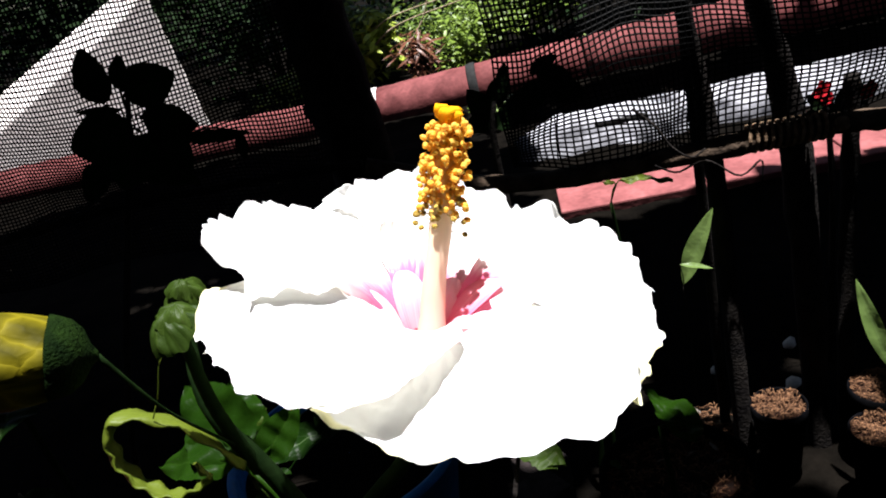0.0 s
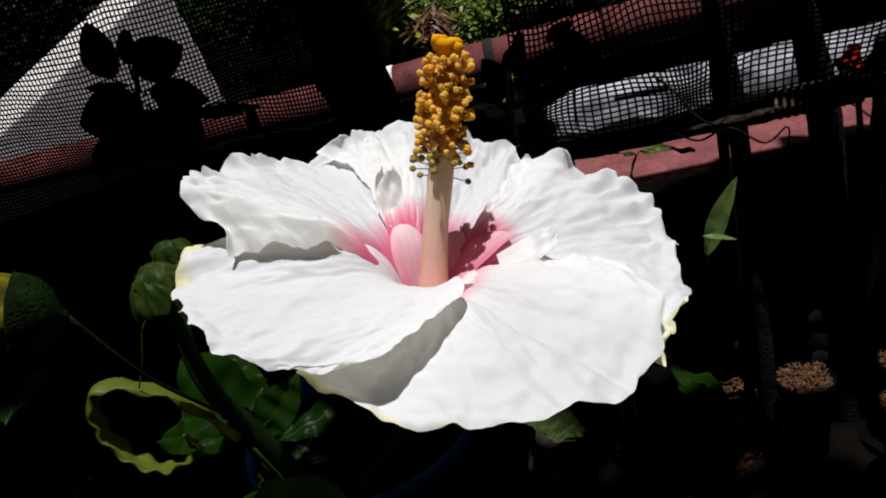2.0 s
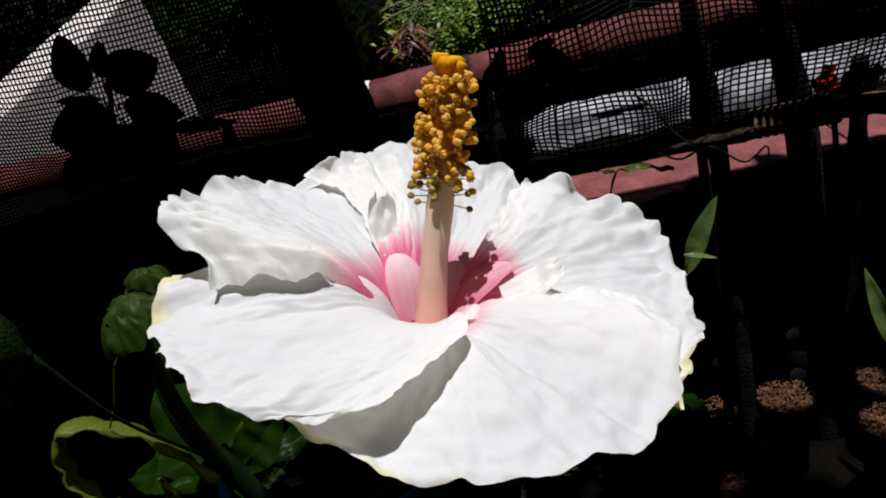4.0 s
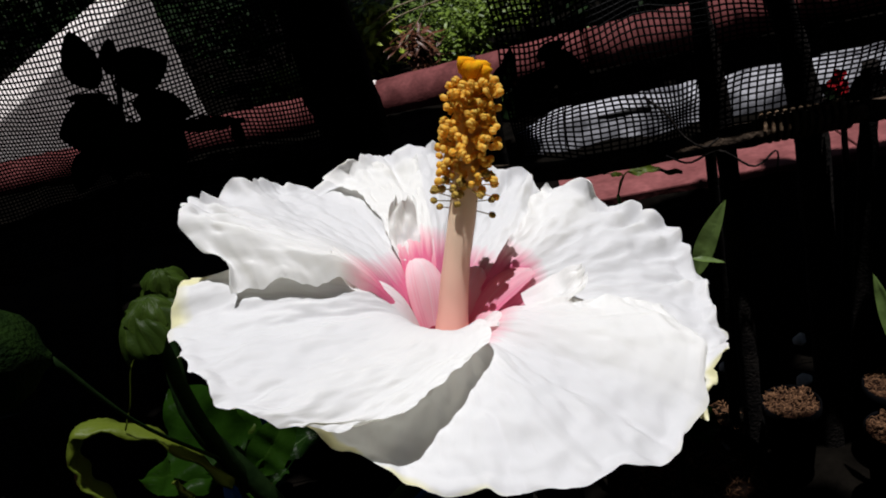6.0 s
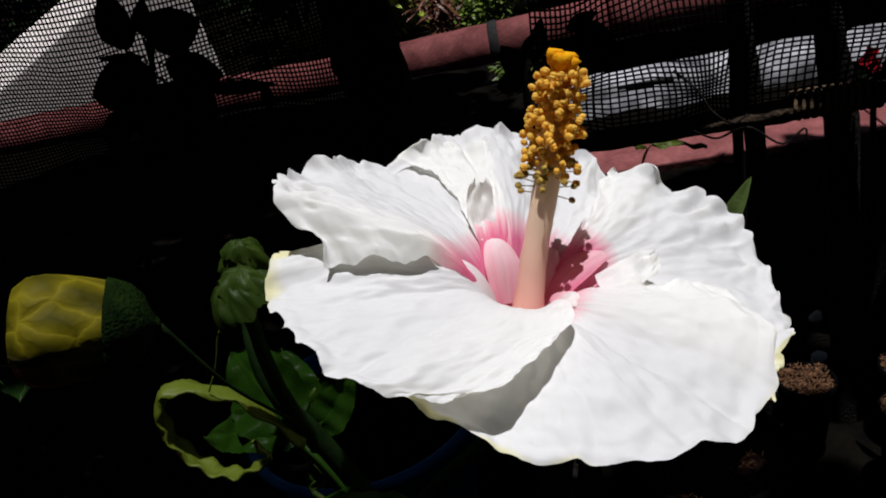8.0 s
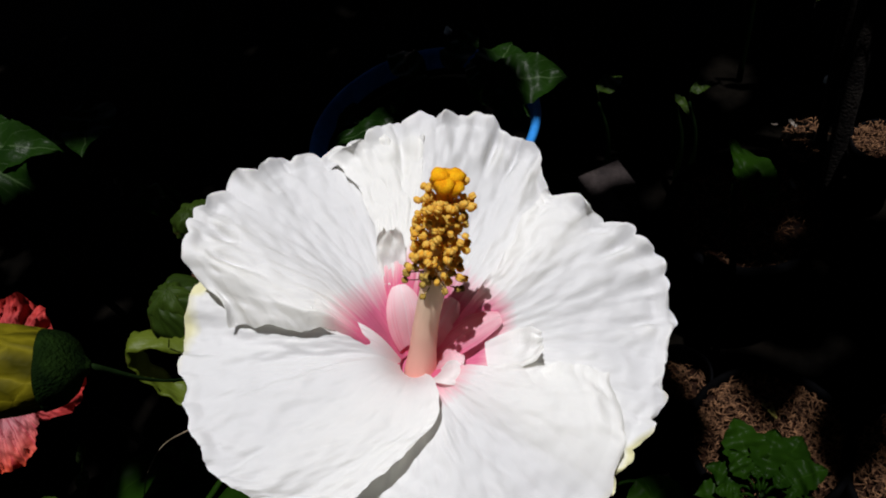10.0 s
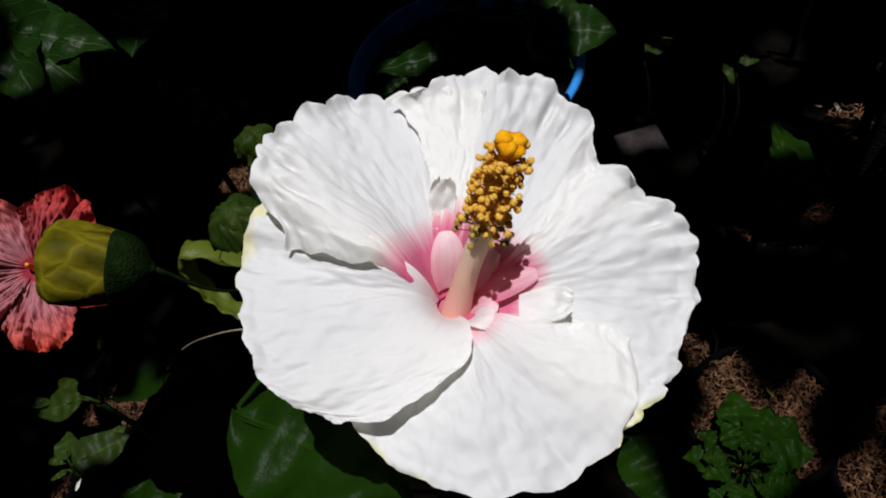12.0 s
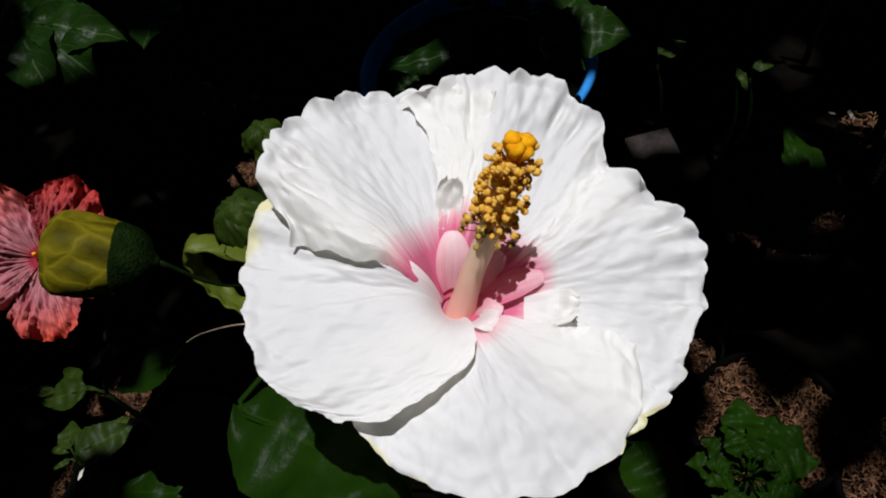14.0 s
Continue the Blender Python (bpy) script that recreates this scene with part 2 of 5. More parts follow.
def bud_mat():
    m, nt, nodes, links, b = nodes_of("folded_bud")
    uv = nodes.new("ShaderNodeUVMap")
    mp = nodes.new("ShaderNodeMapping")
    mp.inputs["Scale"].default_value = (11, 5, 1)
    mp.inputs["Rotation"].default_value = (0, 0, 0.35)
    links.new(uv.outputs["UV"], mp.inputs["Vector"])
    wb = nodes.new("ShaderNodeTexNoise")
    wb.inputs["Scale"].default_value = 1.3
    links.new(mp.outputs["Vector"], wb.inputs["Vector"])
    mxv = nodes.new("ShaderNodeMixRGB")
    mxv.inputs["Fac"].default_value = 0.35
    links.new(mp.outputs["Vector"], mxv.inputs["Color1"])
    links.new(wb.outputs["Color"], mxv.inputs["Color2"])
    wv = nodes.new("ShaderNodeTexVoronoi")
    wv.feature = "DISTANCE_TO_EDGE"
    wv.inputs["Scale"].default_value = 1.3
    links.new(mxv.outputs["Color"], wv.inputs["Vector"])
    r = ramp(nodes, [(0.0, (0.150, 0.125, 0.006)), (0.10, (0.095, 0.080, 0.003)), (0.34, (0.040, 0.036, 0.0015))])
    links.new(wv.outputs["Distance"], r.inputs["Fac"])
    links.new(r.outputs["Color"], b.inputs["Base Color"])
    bp = nodes.new("ShaderNodeBump")
    bp.inputs["Strength"].default_value, bp.inputs["Distance"].default_value = 0.8, 0.002
    links.new(wv.outputs["Distance"], bp.inputs["Height"])
    links.new(bp.outputs["Normal"], b.inputs["Normal"])
    b.inputs["Specular IOR Level"].default_value = 0.06
    b.inputs["Roughness"].default_value = 0.6
    translucent(nt, nodes, links, b, r.outputs["Color"], 0.15)
    return m


COLUMN = column_mat()
BUD = bud_mat()


# ---- mesh helpers ----
def mesh_from(name, verts, faces, mat, uvs=None, smooth=True):
    me = bpy.data.meshes.new(name)
    me.from_pydata([tuple(v) for v in verts], [], faces)
    me.materials.append(mat)
    if uvs is not None:
        layer = me.uv_layers.new(name="UVMap")
        for loop in me.loops:
            layer.data[loop.index].uv = uvs[loop.vertex_index]
    if smooth:
        me.polygons.foreach_set("use_smooth", [True] * len(me.polygons))
    me.update()
    return me


def part(name, me, parent=None, label="", m=None, kind=""):
    ob = new(name, me)
    if parent is not None:
        ob.parent = parent
    if m is not None:
        ob.matrix_basis = m
    return tagged(ob, label, "", "", kind)


def thing(name, label, category, at=(0, 0, 0), group="", kind="", me=None):
    ob = new(name, me)
    ob.location = at
    return tagged(ob, label, category, group, kind)


def grid_faces(nu, nv, closed=False):
    out = []
    for j in range(nv - 1):
        for i in range(nu if closed else nu - 1):
            a, c = j * nu + i, j * nu + (i + 1) % nu
            out.append((a, c, c + nu, a + nu))
    return out


def catmull(points, n):
    """n points along a smooth line through the given ones."""
    p = [Vector(q) for q in points]
    p = [2 * p[0] - p[1]] + p + [2 * p[-1] - p[-2]]
    out = []
    for k in range(n):
        t = k / (n - 1) * (len(p) - 3)
        i = min(int(t), len(p) - 4)
        f = t - i
        a, b, c, d = p[i:i + 4]
        out.append(0.5 * (2 * b + (c - a) * f + (2 * a - 5 * b + 4 * c - d) * f * f + (3 * b - a - 3 * c + d) * f ** 3))
    return out


def tube_data(points, radii, sides=10, n=24, rough=0.0, seed=0.0, ridges=0):
    """Verts, faces and UVs of a tapering, slightly uneven tube along a smooth line, closed at both ends."""
    line = catmull(points, n)
    verts, uvs = [], []
    up = Vector((0.13, 0.21, 1)).normalized()
    for k, p in enumerate(line):
        d = (line[min(k + 1, n - 1)] - line[max(k - 1, 0)]).normalized()
        ref = up if abs(d.dot(up)) < 0.9 else Vector((1, 0, 0))
        a = d.cross(ref).normalized()
        b = d.cross(a)
        f = k / (n - 1)
        r = np.interp(f * (len(radii) - 1), range(len(radii)), radii)
        for i in range(sides):
            th = 2 * math.pi * i / sides
            w = r * (1 + rough * noise.noise(Vector((math.cos(th) * 1.5 + seed, math.sin(th) * 1.5, k * 0.7))))
            if ridges:
                w *= 1 + 0.08 * math.cos(ridges * th)
            verts.append(p + a * (w * math.cos(th)) + b * (w * math.sin(th)))
            uvs.append((i / sides, f))
    faces = grid_faces(sides, n, True)
    faces += [tuple(range(sides - 1, -1, -1)), tuple(range((n - 1) * sides, n * sides))]
    return verts, faces, uvs


def tube(name, points, radii, mat, sides=10, n=24, rough=0.0, seed=0.0, ridges=0):
    v, f, uv = tube_data(points, radii, sides, n, rough, seed, ridges)
    return mesh_from(name, v, f, mat, uv)


def lathe(name, profile, mat, sides=40, wob=0.0, ridges=0, twist=0.0):
    """A turned form from (radius, height) pairs; ridges and twist for buds."""
    verts, uvs = [], []
    for j, (r, z) in enumerate(profile):
        f = j / (len(profile) - 1)
        for i in range(sides):
            th = 2 * math.pi * i / sides
            w = r * (1 + wob * abs(math.sin(0.5 * ridges * th + twist * f)) - wob * 0.5)
            verts.append((w * math.cos(th), w * math.sin(th), z))
            uvs.append((i / sides, f))
    faces = grid_faces(sides, len(profile), True)
    return mesh_from(name, verts, faces, mat, uvs)


def join(name, pieces, mat, smooth=True):
    """One mesh from several (verts, faces, uvs)."""
    V, F, U = [], [], []
    for v, f, uv in pieces:
        k = len(V)
        V += list(v)
        F += [tuple(i + k for i in q) for q in f]
        U += list(uv)
    return mesh_from(name, V, F, mat, U, smooth)


def leaf_data(L=1.0, W=0.6, nl=14, nw=8, teeth=0.0, tn=9, arch=0.15, fold=0.15, wave=0.03, seed=0.0, shape=0.45, blunt=1.0):
    """A leaf blade along +y from the origin, facing +z: width swells at `shape` of its length, with toothed, wavy edges."""
    verts, uvs = [], []
    for j in range(nl):
        v = j / (nl - 1)
        w = math.sin(math.pi * v ** (math.log(0.5) / math.log(shape))) ** (0.75 * blunt)
        w = max(w, 0.012) * W / 2
        w *= 1 + teeth * (((v * tn + seed) % 1.0) - 0.5)
        for i in range(nw):
            u = i / (nw - 1) * 2 - 1
            x = u * w * L
            z = -arch * L * v * v + fold * L * abs(u) * w + wave * L * abs(u) * math.sin(9 * v + 2.5 * u + seed * 7) + 0.35 * wave * L * math.sin(23 * v + seed)
            verts.append(Vector((x, v * L, z)))
            uvs.append(((u + 1) / 2, v))
    return verts, grid_faces(nw, nl), uvs


def aim(base, tip, facing=(0, 0, 1)):
    """The pose of a leaf whose stalk end and tip are given, with its upper side towards `facing`."""
    base, tip = Vector(base), Vector(tip)
    y = (tip - base).normalized()
    x = y.cross(Vector(facing)).normalized()
    z = x.cross(y)
    m = Matrix((x, y, z)).transposed().to_4x4()
    return Matrix.Translation(base) @ m


def leaf(parent, base, tip, mat, facing=(0, 0, 1), W=0.6, name="leaf", label="", stalk=None, **kw):
    """One leaf as a part of its own, with a short stalk where one is given."""
    L = (Vector(tip) - Vector(base)).length
    data = [leaf_data(L, W, **kw)]
    m = aim(base, tip, facing)
    if stalk:
        inv = m.inverted()
        data.append(tube_data([inv @ Vector(stalk), inv @ ((Vector(stalk) + Vector(base)) / 2 + Vector((0, 0, 0.006))), Vector((0, 0, 0)), Vector((0, 0.3 * L, -0.012 * L))], [0.0016, 0.0014, 0.0012, 0.0006], 6, 9))
    return part(name, join(name, data, mat), parent, label, m)


def turned(base, d):
    """The pose that stands a form's z axis along d, at base."""
    return Matrix.Translation(base) @ Vector(d).to_track_quat("Z", "Y").to_matrix().to_4x4()


# ---- ground and what lies far off ----
def ground():
    n = 60
    xs = np.concatenate([np.linspace(-60, -3, 14)[:-1], np.linspace(-3, 2.5, n), np.linspace(2.5, 60, 14)[1:]])
    ys = np.concatenate([np.linspace(-40, -0.5, 10)[:-1], np.linspace(-0.5, 5, n), np.linspace(5, 120, 14)[1:]])
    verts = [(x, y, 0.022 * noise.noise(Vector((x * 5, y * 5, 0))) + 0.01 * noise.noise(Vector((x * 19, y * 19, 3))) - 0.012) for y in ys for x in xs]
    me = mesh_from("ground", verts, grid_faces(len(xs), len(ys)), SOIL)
    tagged(new("ground", me), "garden soil under the pots, darkened to stand for deep shade", "ground", kind="structure")


ground()


def box_data(cx, cy, cz, sx, sy, sz):
    v = [Vector((cx + a * sx / 2, cy + b * sy / 2, cz + c * sz / 2)) for c in (-1, 1) for b in (-1, 1) for a in (-1, 1)]
    f = [(0, 2, 3, 1), (4, 5, 7, 6), (0, 1, 5, 4), (2, 6, 7, 3), (0, 4, 6, 2), (1, 3, 7, 5)]
    return v, f, [(0, 0)] * 8


def bevelled(name, pieces, mat, width, segs=2):
    me = join(name, pieces, mat, smooth=False)
    bm = bmesh.new()
    bm.from_mesh(me)
    bmesh.ops.bevel(bm, geom=list(bm.edges), offset=width, segments=segs, affect="EDGES", profile=0.6)
    bm.to_mesh(me)
    bm.free()
    return me


# pink slab path, sunlit, with its edge a small step over the soil
# added walls, out of view, that keep low sky light off the garden
for nm, x, y, sx, sy, lab in (("wall_south", 0, -2.6, 14, 0.2, "plain unseen wall added behind the view to block low sky light"), ("wall_east", 4.6, 3.0, 0.2, 11, "plain unseen wall added at the side to block low sky light"), ("wall_west", -7.1, 3.0, 0.2, 11, "plain unseen wall added at the side to block low sky light")):
    tagged(new(nm, bevelled(nm, [box_data(x, y, 1.45, sx, sy, 3.0)], WALL, 0.01)), lab, "wall", kind="structure")

slab = thing("pavement", "pink painted concrete path with hairline cracks", "path", kind="structure")
for k in range(3):
    part("slab", bevelled("slab", [box_data(0.06 + 0.9 * k + 0.45, 2.40, -0.016, 0.893, 0.36, 0.06)], PINK, 0.006), slab)

# pink round kerb across the garden, laid in lengths with a pale collar at the joints
kerb = thing("kerb", "long pink painted round concrete kerb lying on the soil", "kerb", kind="structure")
for a, b in ((-4.4, -2.2), (-2.18, -0.815), (-0.775, -0.25), (-0.23, 0.35), (0.37, 1.6), (1.62, 3.2)):
    part("kerb_length", tube("kerb_length", [(q, 4.065, 0.022 + 0.030 * max(0.0, q + 0.8)) for q in (a, (a + b) / 2, b)], [0.130, 0.132, 0.130], KERB, 24, 12, 0.03, a), kerb)
part("collar", tube("collar", [(-0.812, 4.06, 0.023), (-0.797, 4.06, 0.023), (-0.782, 4.06, 0.023)], [0.136, 0.137, 0.136], PLASTER, 24, 5), kerb, "pale mortar collar")
part("band", tube("band", [(-0.265, 4.065, 0.038), (-0.24, 4.065, 0.039), (-0.215, 4.065, 0.040)], [0.137, 0.139, 0.137], STAIN, 24, 6, 0.03), kerb, "black band round the joint")

# white plastic sheeting drawn over a low ridge in front of the kerb
pipe = thing("plastic_sheeting", "crumpled white plastic sheeting over a low ridge behind the net", "sheeting")


def sheet():
    """Plastic film drawn over the ridge, slumped into creases."""
    verts, uvs, nx, na = [], [], 150, 40
    for i in range(nx):
        f = i / (nx - 1)
        x = -0.06 + 2.5 * f
        R = 0.168 * min(1.0, 0.55 + 6 * f) - 0.02 * f
        for j in range(na):
            a = math.pi * j / (na - 1)
            q = Vector((x * 4, a * 1.3, 1.0))
            w = R * (1 + 0.05 * noise.noise(q)) - 0.012 * abs(noise.noise(q * 2.2)) - 0.009 * abs(noise.noise(Vector((x * 16 + a * 3, a * 2, 4.0))))
            verts.append((x + 0.012 * noise.noise(q * 2), 2.95 + 0.03 * x - w * math.cos(a), -0.05 + w * math.sin(a)))
            uvs.append((f, j / (na - 1)))
    return mesh_from("sheet", verts, grid_faces(na, nx), PIPE, uvs)


part("sheet", sheet(), pipe)
part("slot", bevelled("slot", [box_data(0.362, 2.862, 0.073, 0.205, 0.030, 0.020)], STAIN, 0.006), pipe, "dark torn slot")


def ramp_wall():
    """A white plastered stair parapet: its broad sunlit top leans forward and slopes down to one side."""
    front = [(-2.056, -0.03), (-2.154, 0.785), (-2.165, 0.90), (-2.35, 0.793), (-3.46, 0.313), (-4.3, -0.03)]
    back = [(-2.32, -0.03), (-2.42, 0.86), (-2.50, 1.05), (-2.644, 0.918), (-3.70, 0.489), (-4.9, -0.03)]
    v = [Vector((x, 4.75, z)) * ((4.66 + 0.14 * z) / 4.75) for x, z in front] + [Vector((x, 5.25, z)) for x, z in back]
    n = len(front)
    f = [tuple(range(n)), tuple(range(2 * n - 1, n - 1, -1))] + [(i, i + n, (i + 1) % n + n, (i + 1) % n) for i in range(n)]
    me = bevelled("parapet", [(v, f, [(0, 0)] * len(v))], PLASTER, 0.012)
    bm = bmesh.new()
    bm.from_mesh(me)
    bmesh.ops.recalc_face_normals(bm, faces=bm.faces)
    bm.to_mesh(me)
    bm.free()
    tagged(new("wall_north", me), "white plastered parapet with a broad sloping top", "wall", kind="structure")


ramp_wall()


def bush(at, size, count, mat, label, seed, L=0.11, W=0.34, name="bush"):
    """Stems and a crown of many small leaves with gaps."""
    rnd = random.Random(seed)
    ob = thing(name, label, "bush", at)
    sx, sy, sz = size
    for k in range(6):
        a = rnd.uniform(0, 6.28)
        top = Vector((math.cos(a) * sx * 0.6, math.sin(a) * sy * 0.6, sz * rnd.uniform(0.6, 0.9)))
        part("stem", tube("stem", [(0.02 * math.cos(a), 0.02 * math.sin(a), -0.02), top * 0.5 + Vector((0, 0, 0.1 * sz)), top], [0.012, 0.008, 0.003], STEM, 6, 8), ob)
    pieces = []
    for k in range(count):
        cl = rnd.randrange(9)
        r2 = random.Random(seed * 97 + cl)
        c = Vector((r2.uniform(-0.7, 0.7) * sx, r2.uniform(-0.7, 0.7) * sy, r2.uniform(0.25, 0.9) * sz))
        p = c + Vector((rnd.gauss(0, 0.28) * sx, rnd.gauss(0, 0.28) * sy, rnd.gauss(0, 0.16) * sz))
        p.z = max(p.z, 0.03)
        d = Vector((rnd.uniform(-1, 1), rnd.uniform(-1, 1), rnd.uniform(-0.5, 0.5)))
        v, f, uv = leaf_data(L * rnd.uniform(0.6, 1.3), W, 5, 3, seed=rnd.random(), arch=0.25)
        m = aim(p, p + d, (rnd.uniform(-0.5, 0.5), rnd.uniform(-0.8, 0.2), 1))
        pieces.append(([m @ q for q in v], f, uv))
    part("crown", join("crown", pieces, mat), ob, kind="stuff")
    return ob


bush((-0.92, 5.05, 0), (0.17, 0.14, 0.40), 420, LIME, "sunlit yellow-green garden bush with spear-shaped leaves", 3, L=0.10, W=0.30)
bush((-0.80, 5.35, 0), (0.42, 0.30, 0.50), 1900, BUSHLEAF, "leafy green garden bush behind the pink kerb", 13, L=0.07)
bush((-0.28, 5.0, 0), (0.30, 0.26, 0.36), 2200, BUSHLEAF, "bright green small-leaved garden bush behind the pink kerb", 4, L=0.05)
bush((0.12, 5.3, 0), (0.36, 0.30, 0.46), 1700, BUSHLEAF, "leafy green garden bush behind the netting", 14, L=0.06)
bush((-0.58, 4.75, 0), (0.10, 0.09, 0.26), 130, RUSSET, "small russet spiky-leaved plant behind the pink kerb", 15, L=0.13, W=0.16)
bush((-0.10, 3.45, 0), (0.12, 0.10, 0.11), 260, BUSHLEAF, "low weed clump between the kerb and the sheeting", 16, L=0.045)
bush((-1.75, 5.6, 0), (0.55, 0.4, 0.8), 900, SHADELEAF, "dark green bush beside the white parapet", 5)
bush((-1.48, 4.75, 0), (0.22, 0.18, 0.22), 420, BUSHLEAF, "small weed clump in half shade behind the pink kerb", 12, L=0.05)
bush((0.9, 5.3, 0), (0.55, 0.4, 0.6), 900, SHADELEAF, "dark green bush behind the netting", 6)
bush((2.1, 5.4, 0), (0.7, 0.4, 0.7), 900, SHADELEAF, "dark green bush behind the netting", 7)
bush((-3.6, 6.6, 0), (1.2, 0.5, 1.3), 1300, SHADELEAF, "dark green shrub behind the white parapet", 8, L=0.16)
bush((-1.0, 8.2, 0), (2.6, 0.7, 1.1), 2200, SHADELEAF, "dark hedge at the far side of the garden", 9, L=0.2, name="hedge")
bush((3.4, 7.6, 0), (2.2, 0.7, 1.0), 1800, SHADELEAF, "dark hedge at the far side of the garden", 10, L=0.2, name="hedge")
bush((-6.2, 9.5, 0), (3.2, 0.8, 1.8), 2200, SHADELEAF, "tall dark hedge behind the parapet", 11, L=0.24, name="hedge")


for pts in (((-0.95, 4.95, 0.20), (-0.726, 4.95, 0.341), (-0.296, 5.00, 0.400), (0.05, 5.05, 0.44)), ((-0.98, 5.05, 0.28), (-0.749, 5.00, 0.395), (-0.322, 5.02, 0.449), (-0.05, 5.06, 0.52)), ((-0.70, 4.90, 0.18), (-0.55, 4.92, 0.33), (-0.46, 4.95, 0.50))):
    ob = thing("dry_twig", "thin pale dry twig lying in the bushes", "twig", (0, 0, 0), "twigs in the bushes")
    part("stem", tube("stem", pts, [0.006, 0.005, 0.003], TWIG, 6, 20, 0.2, pts[0][0]), ob)


# ---- net fence ----
def threads(x0, x1, z0, z1, y, cell, thick, seed, slack=0.012, knots=()):
    """A square-meshed net: every thread a thin uneven strand that follows the sag of the net."""
    def at(x, z):
        for kx, kz, reach, pull in knots:
            g = pull * math.exp(-((x - kx) ** 2 + (z - kz) ** 2) / reach ** 2)
            x, z = x + (kx - x) * g, z + (kz - z) * g
        s = Vector((x * 3.1 + seed, z * 3.1, seed))
        return Vector((x + slack * noise.noise(s * 1.7), y + slack * 2.2 * noise.noise(s + Vector((5, 0, 0))), z + 1.5 * slack * noise.noise(s * 1.9 + Vector((0, 9, 0))) + 0.3 * slack * noise.noise(s * 6)))
    V, F = [], []
    def strand(pts, across):
        k0 = len(V)
        for p in pts:
            V.extend([p - across * thick / 2, p + Vector((0, -thick / 2, 0)), p + across * thick / 2, p + Vector((0, thick / 2, 0))])
        for j in range(len(pts) - 1):
            for i in range(4):
                a, c = k0 + 4 * j + i, k0 + 4 * j + (i + 1) % 4
                F.append((a, c, c + 4, a + 4))
    nx, nz = int((x1 - x0) / cell), int((z1 - z0) / cell)
    for i in range(nx + 1):
        strand([at(x0 + i * cell, z0 + (z1 - z0) * k / 26) for k in range(27)], Vector((1, 0, 0)))
    for j in range(nz + 1):
        strand([at(x0 + (x1 - x0) * k / 44, z0 + j * cell) for k in range(45)], Vector((0, 0, 1)))
    return mesh_from("net", V, F, NET)


FY = 1.10
fence = thing("net_fence", "black plastic garden net on rough wooden sticks", "fence")
part("net", threads(-0.02, 0.95, 0.56, 1.0, FY - 0.03, 0.0080, 0.0028, 2.0, 0.022, ((0.214, 0.60, 0.07, 0.42), (-0.015, 0.598, 0.10, 0.6), (0.52, 0.66, 0.09, 0.4))), fence, "sagging black square-mesh net", kind="stuff")
part("net", threads(-1.35, -0.27, 0.55, 1.02, FY - 0.03, 0.0061, 0.0026, 7.0, 0.014, ((-0.62, 0.70, 0.14, 0.3), (-0.33, 0.62, 0.1, 0.4))), fence, "fine black square-mesh net", kind="stuff")
for pts, r in ((((0.258, 1.100, 0.753), (0.278, 1.100, 0.528), (0.285, 1.050, -0.075)), (0.009, 0.015, 0.016)),
               (((0.360, 1.120, 0.759), (0.405, 1.120, 0.503), (0.412, 1.060, -0.108)), (0.016, 0.024, 0.020)),
               (((0.484, 1.120, 0.541), (0.478, 1.120, 0.278), (0.451, 1.060, -0.115)), (0.012, 0.014, 0.014)),
               (((0.257, 1.140, 0.780), (0.263, 1.140, 0.628), (0.271, 1.140, 0.515)), (0.008, 0.009, 0.009))):
    a, b, c = (Vector(p) for p in pts)
    c.z = min(c.z, -0.02)
    part("post", tube("post", [a + (a - b) * 0.3, a, b, c], [r[0], r[0], r[1], r[2]], BARK, 10, 30, 0.25, r[1] * 900), fence, "dark rough wooden stick")
part("rail", tube("rail", [(-0.237, 1.080, 0.645), (-0.041, 1.080, 0.572), (0.230, 1.080, 0.561), (0.392, 1.080, 0.566), (0.523, 1.080, 0.559), (0.661, 1.080, 0.556)], [0.012, 0.014, 0.016, 0.018, 0.016, 0.015], WOOD, 12, 40, 0.3, 3.0), fence, "weathered brown wooden pole")
part("rail", tube("rail", [(-0.960, 1.080, 0.632), (-0.694, 1.080, 0.657), (-0.438, 1.080, 0.657), (-0.243, 1.080, 0.649)], [0.006, 0.007, 0.007, 0.006], BARK, 8, 30, 0.3, 8.0), fence, "thin dark wooden stick")
turns = [(0.322 + 0.0105 * k / 8, 1.080 - 0.0195 * math.cos(k * math.pi / 4), 0.5665 + 0.0195 * math.sin(k * math.pi / 4)) for k in range(89)]
part("rope", tube("rope", turns, [0.0026, 0.0030, 0.0026, 0.0030], ROPE, 6, 440, 0.25, 2.0), fence, "frayed tan rope wound round the pole")
part("knot", lathe("knot", [(0.0001, 0.004), (0.006, 0.0045), (0.0095, 0.003), (0.011, -0.002), (0.009, -0.006)], ROPE, 14, 0.25, 4), fence, "pale cut knot of the pole", turned(Vector((0.449, 1.063, 0.569)), (0.1, -1, 0.25)))
part("wire", tube("wire", [(0.066, 1.050, 0.804), (0.058, 1.050, 0.720), (0.049, 1.060, 0.600)], [0.0012, 0.0012], NET, 5, 16, 0.2), fence, "thin dark tie wire")
part("wire", tube("wire", [(0.163, 1.060, 0.653), (0.191, 1.060, 0.622), (0.212, 1.060, 0.585), (0.238, 1.060, 0.564), (0.259, 1.060, 0.573)], [0.0018, 0.0016], BARK, 5, 24, 0.3, 2), fence, "thin dry tendril")
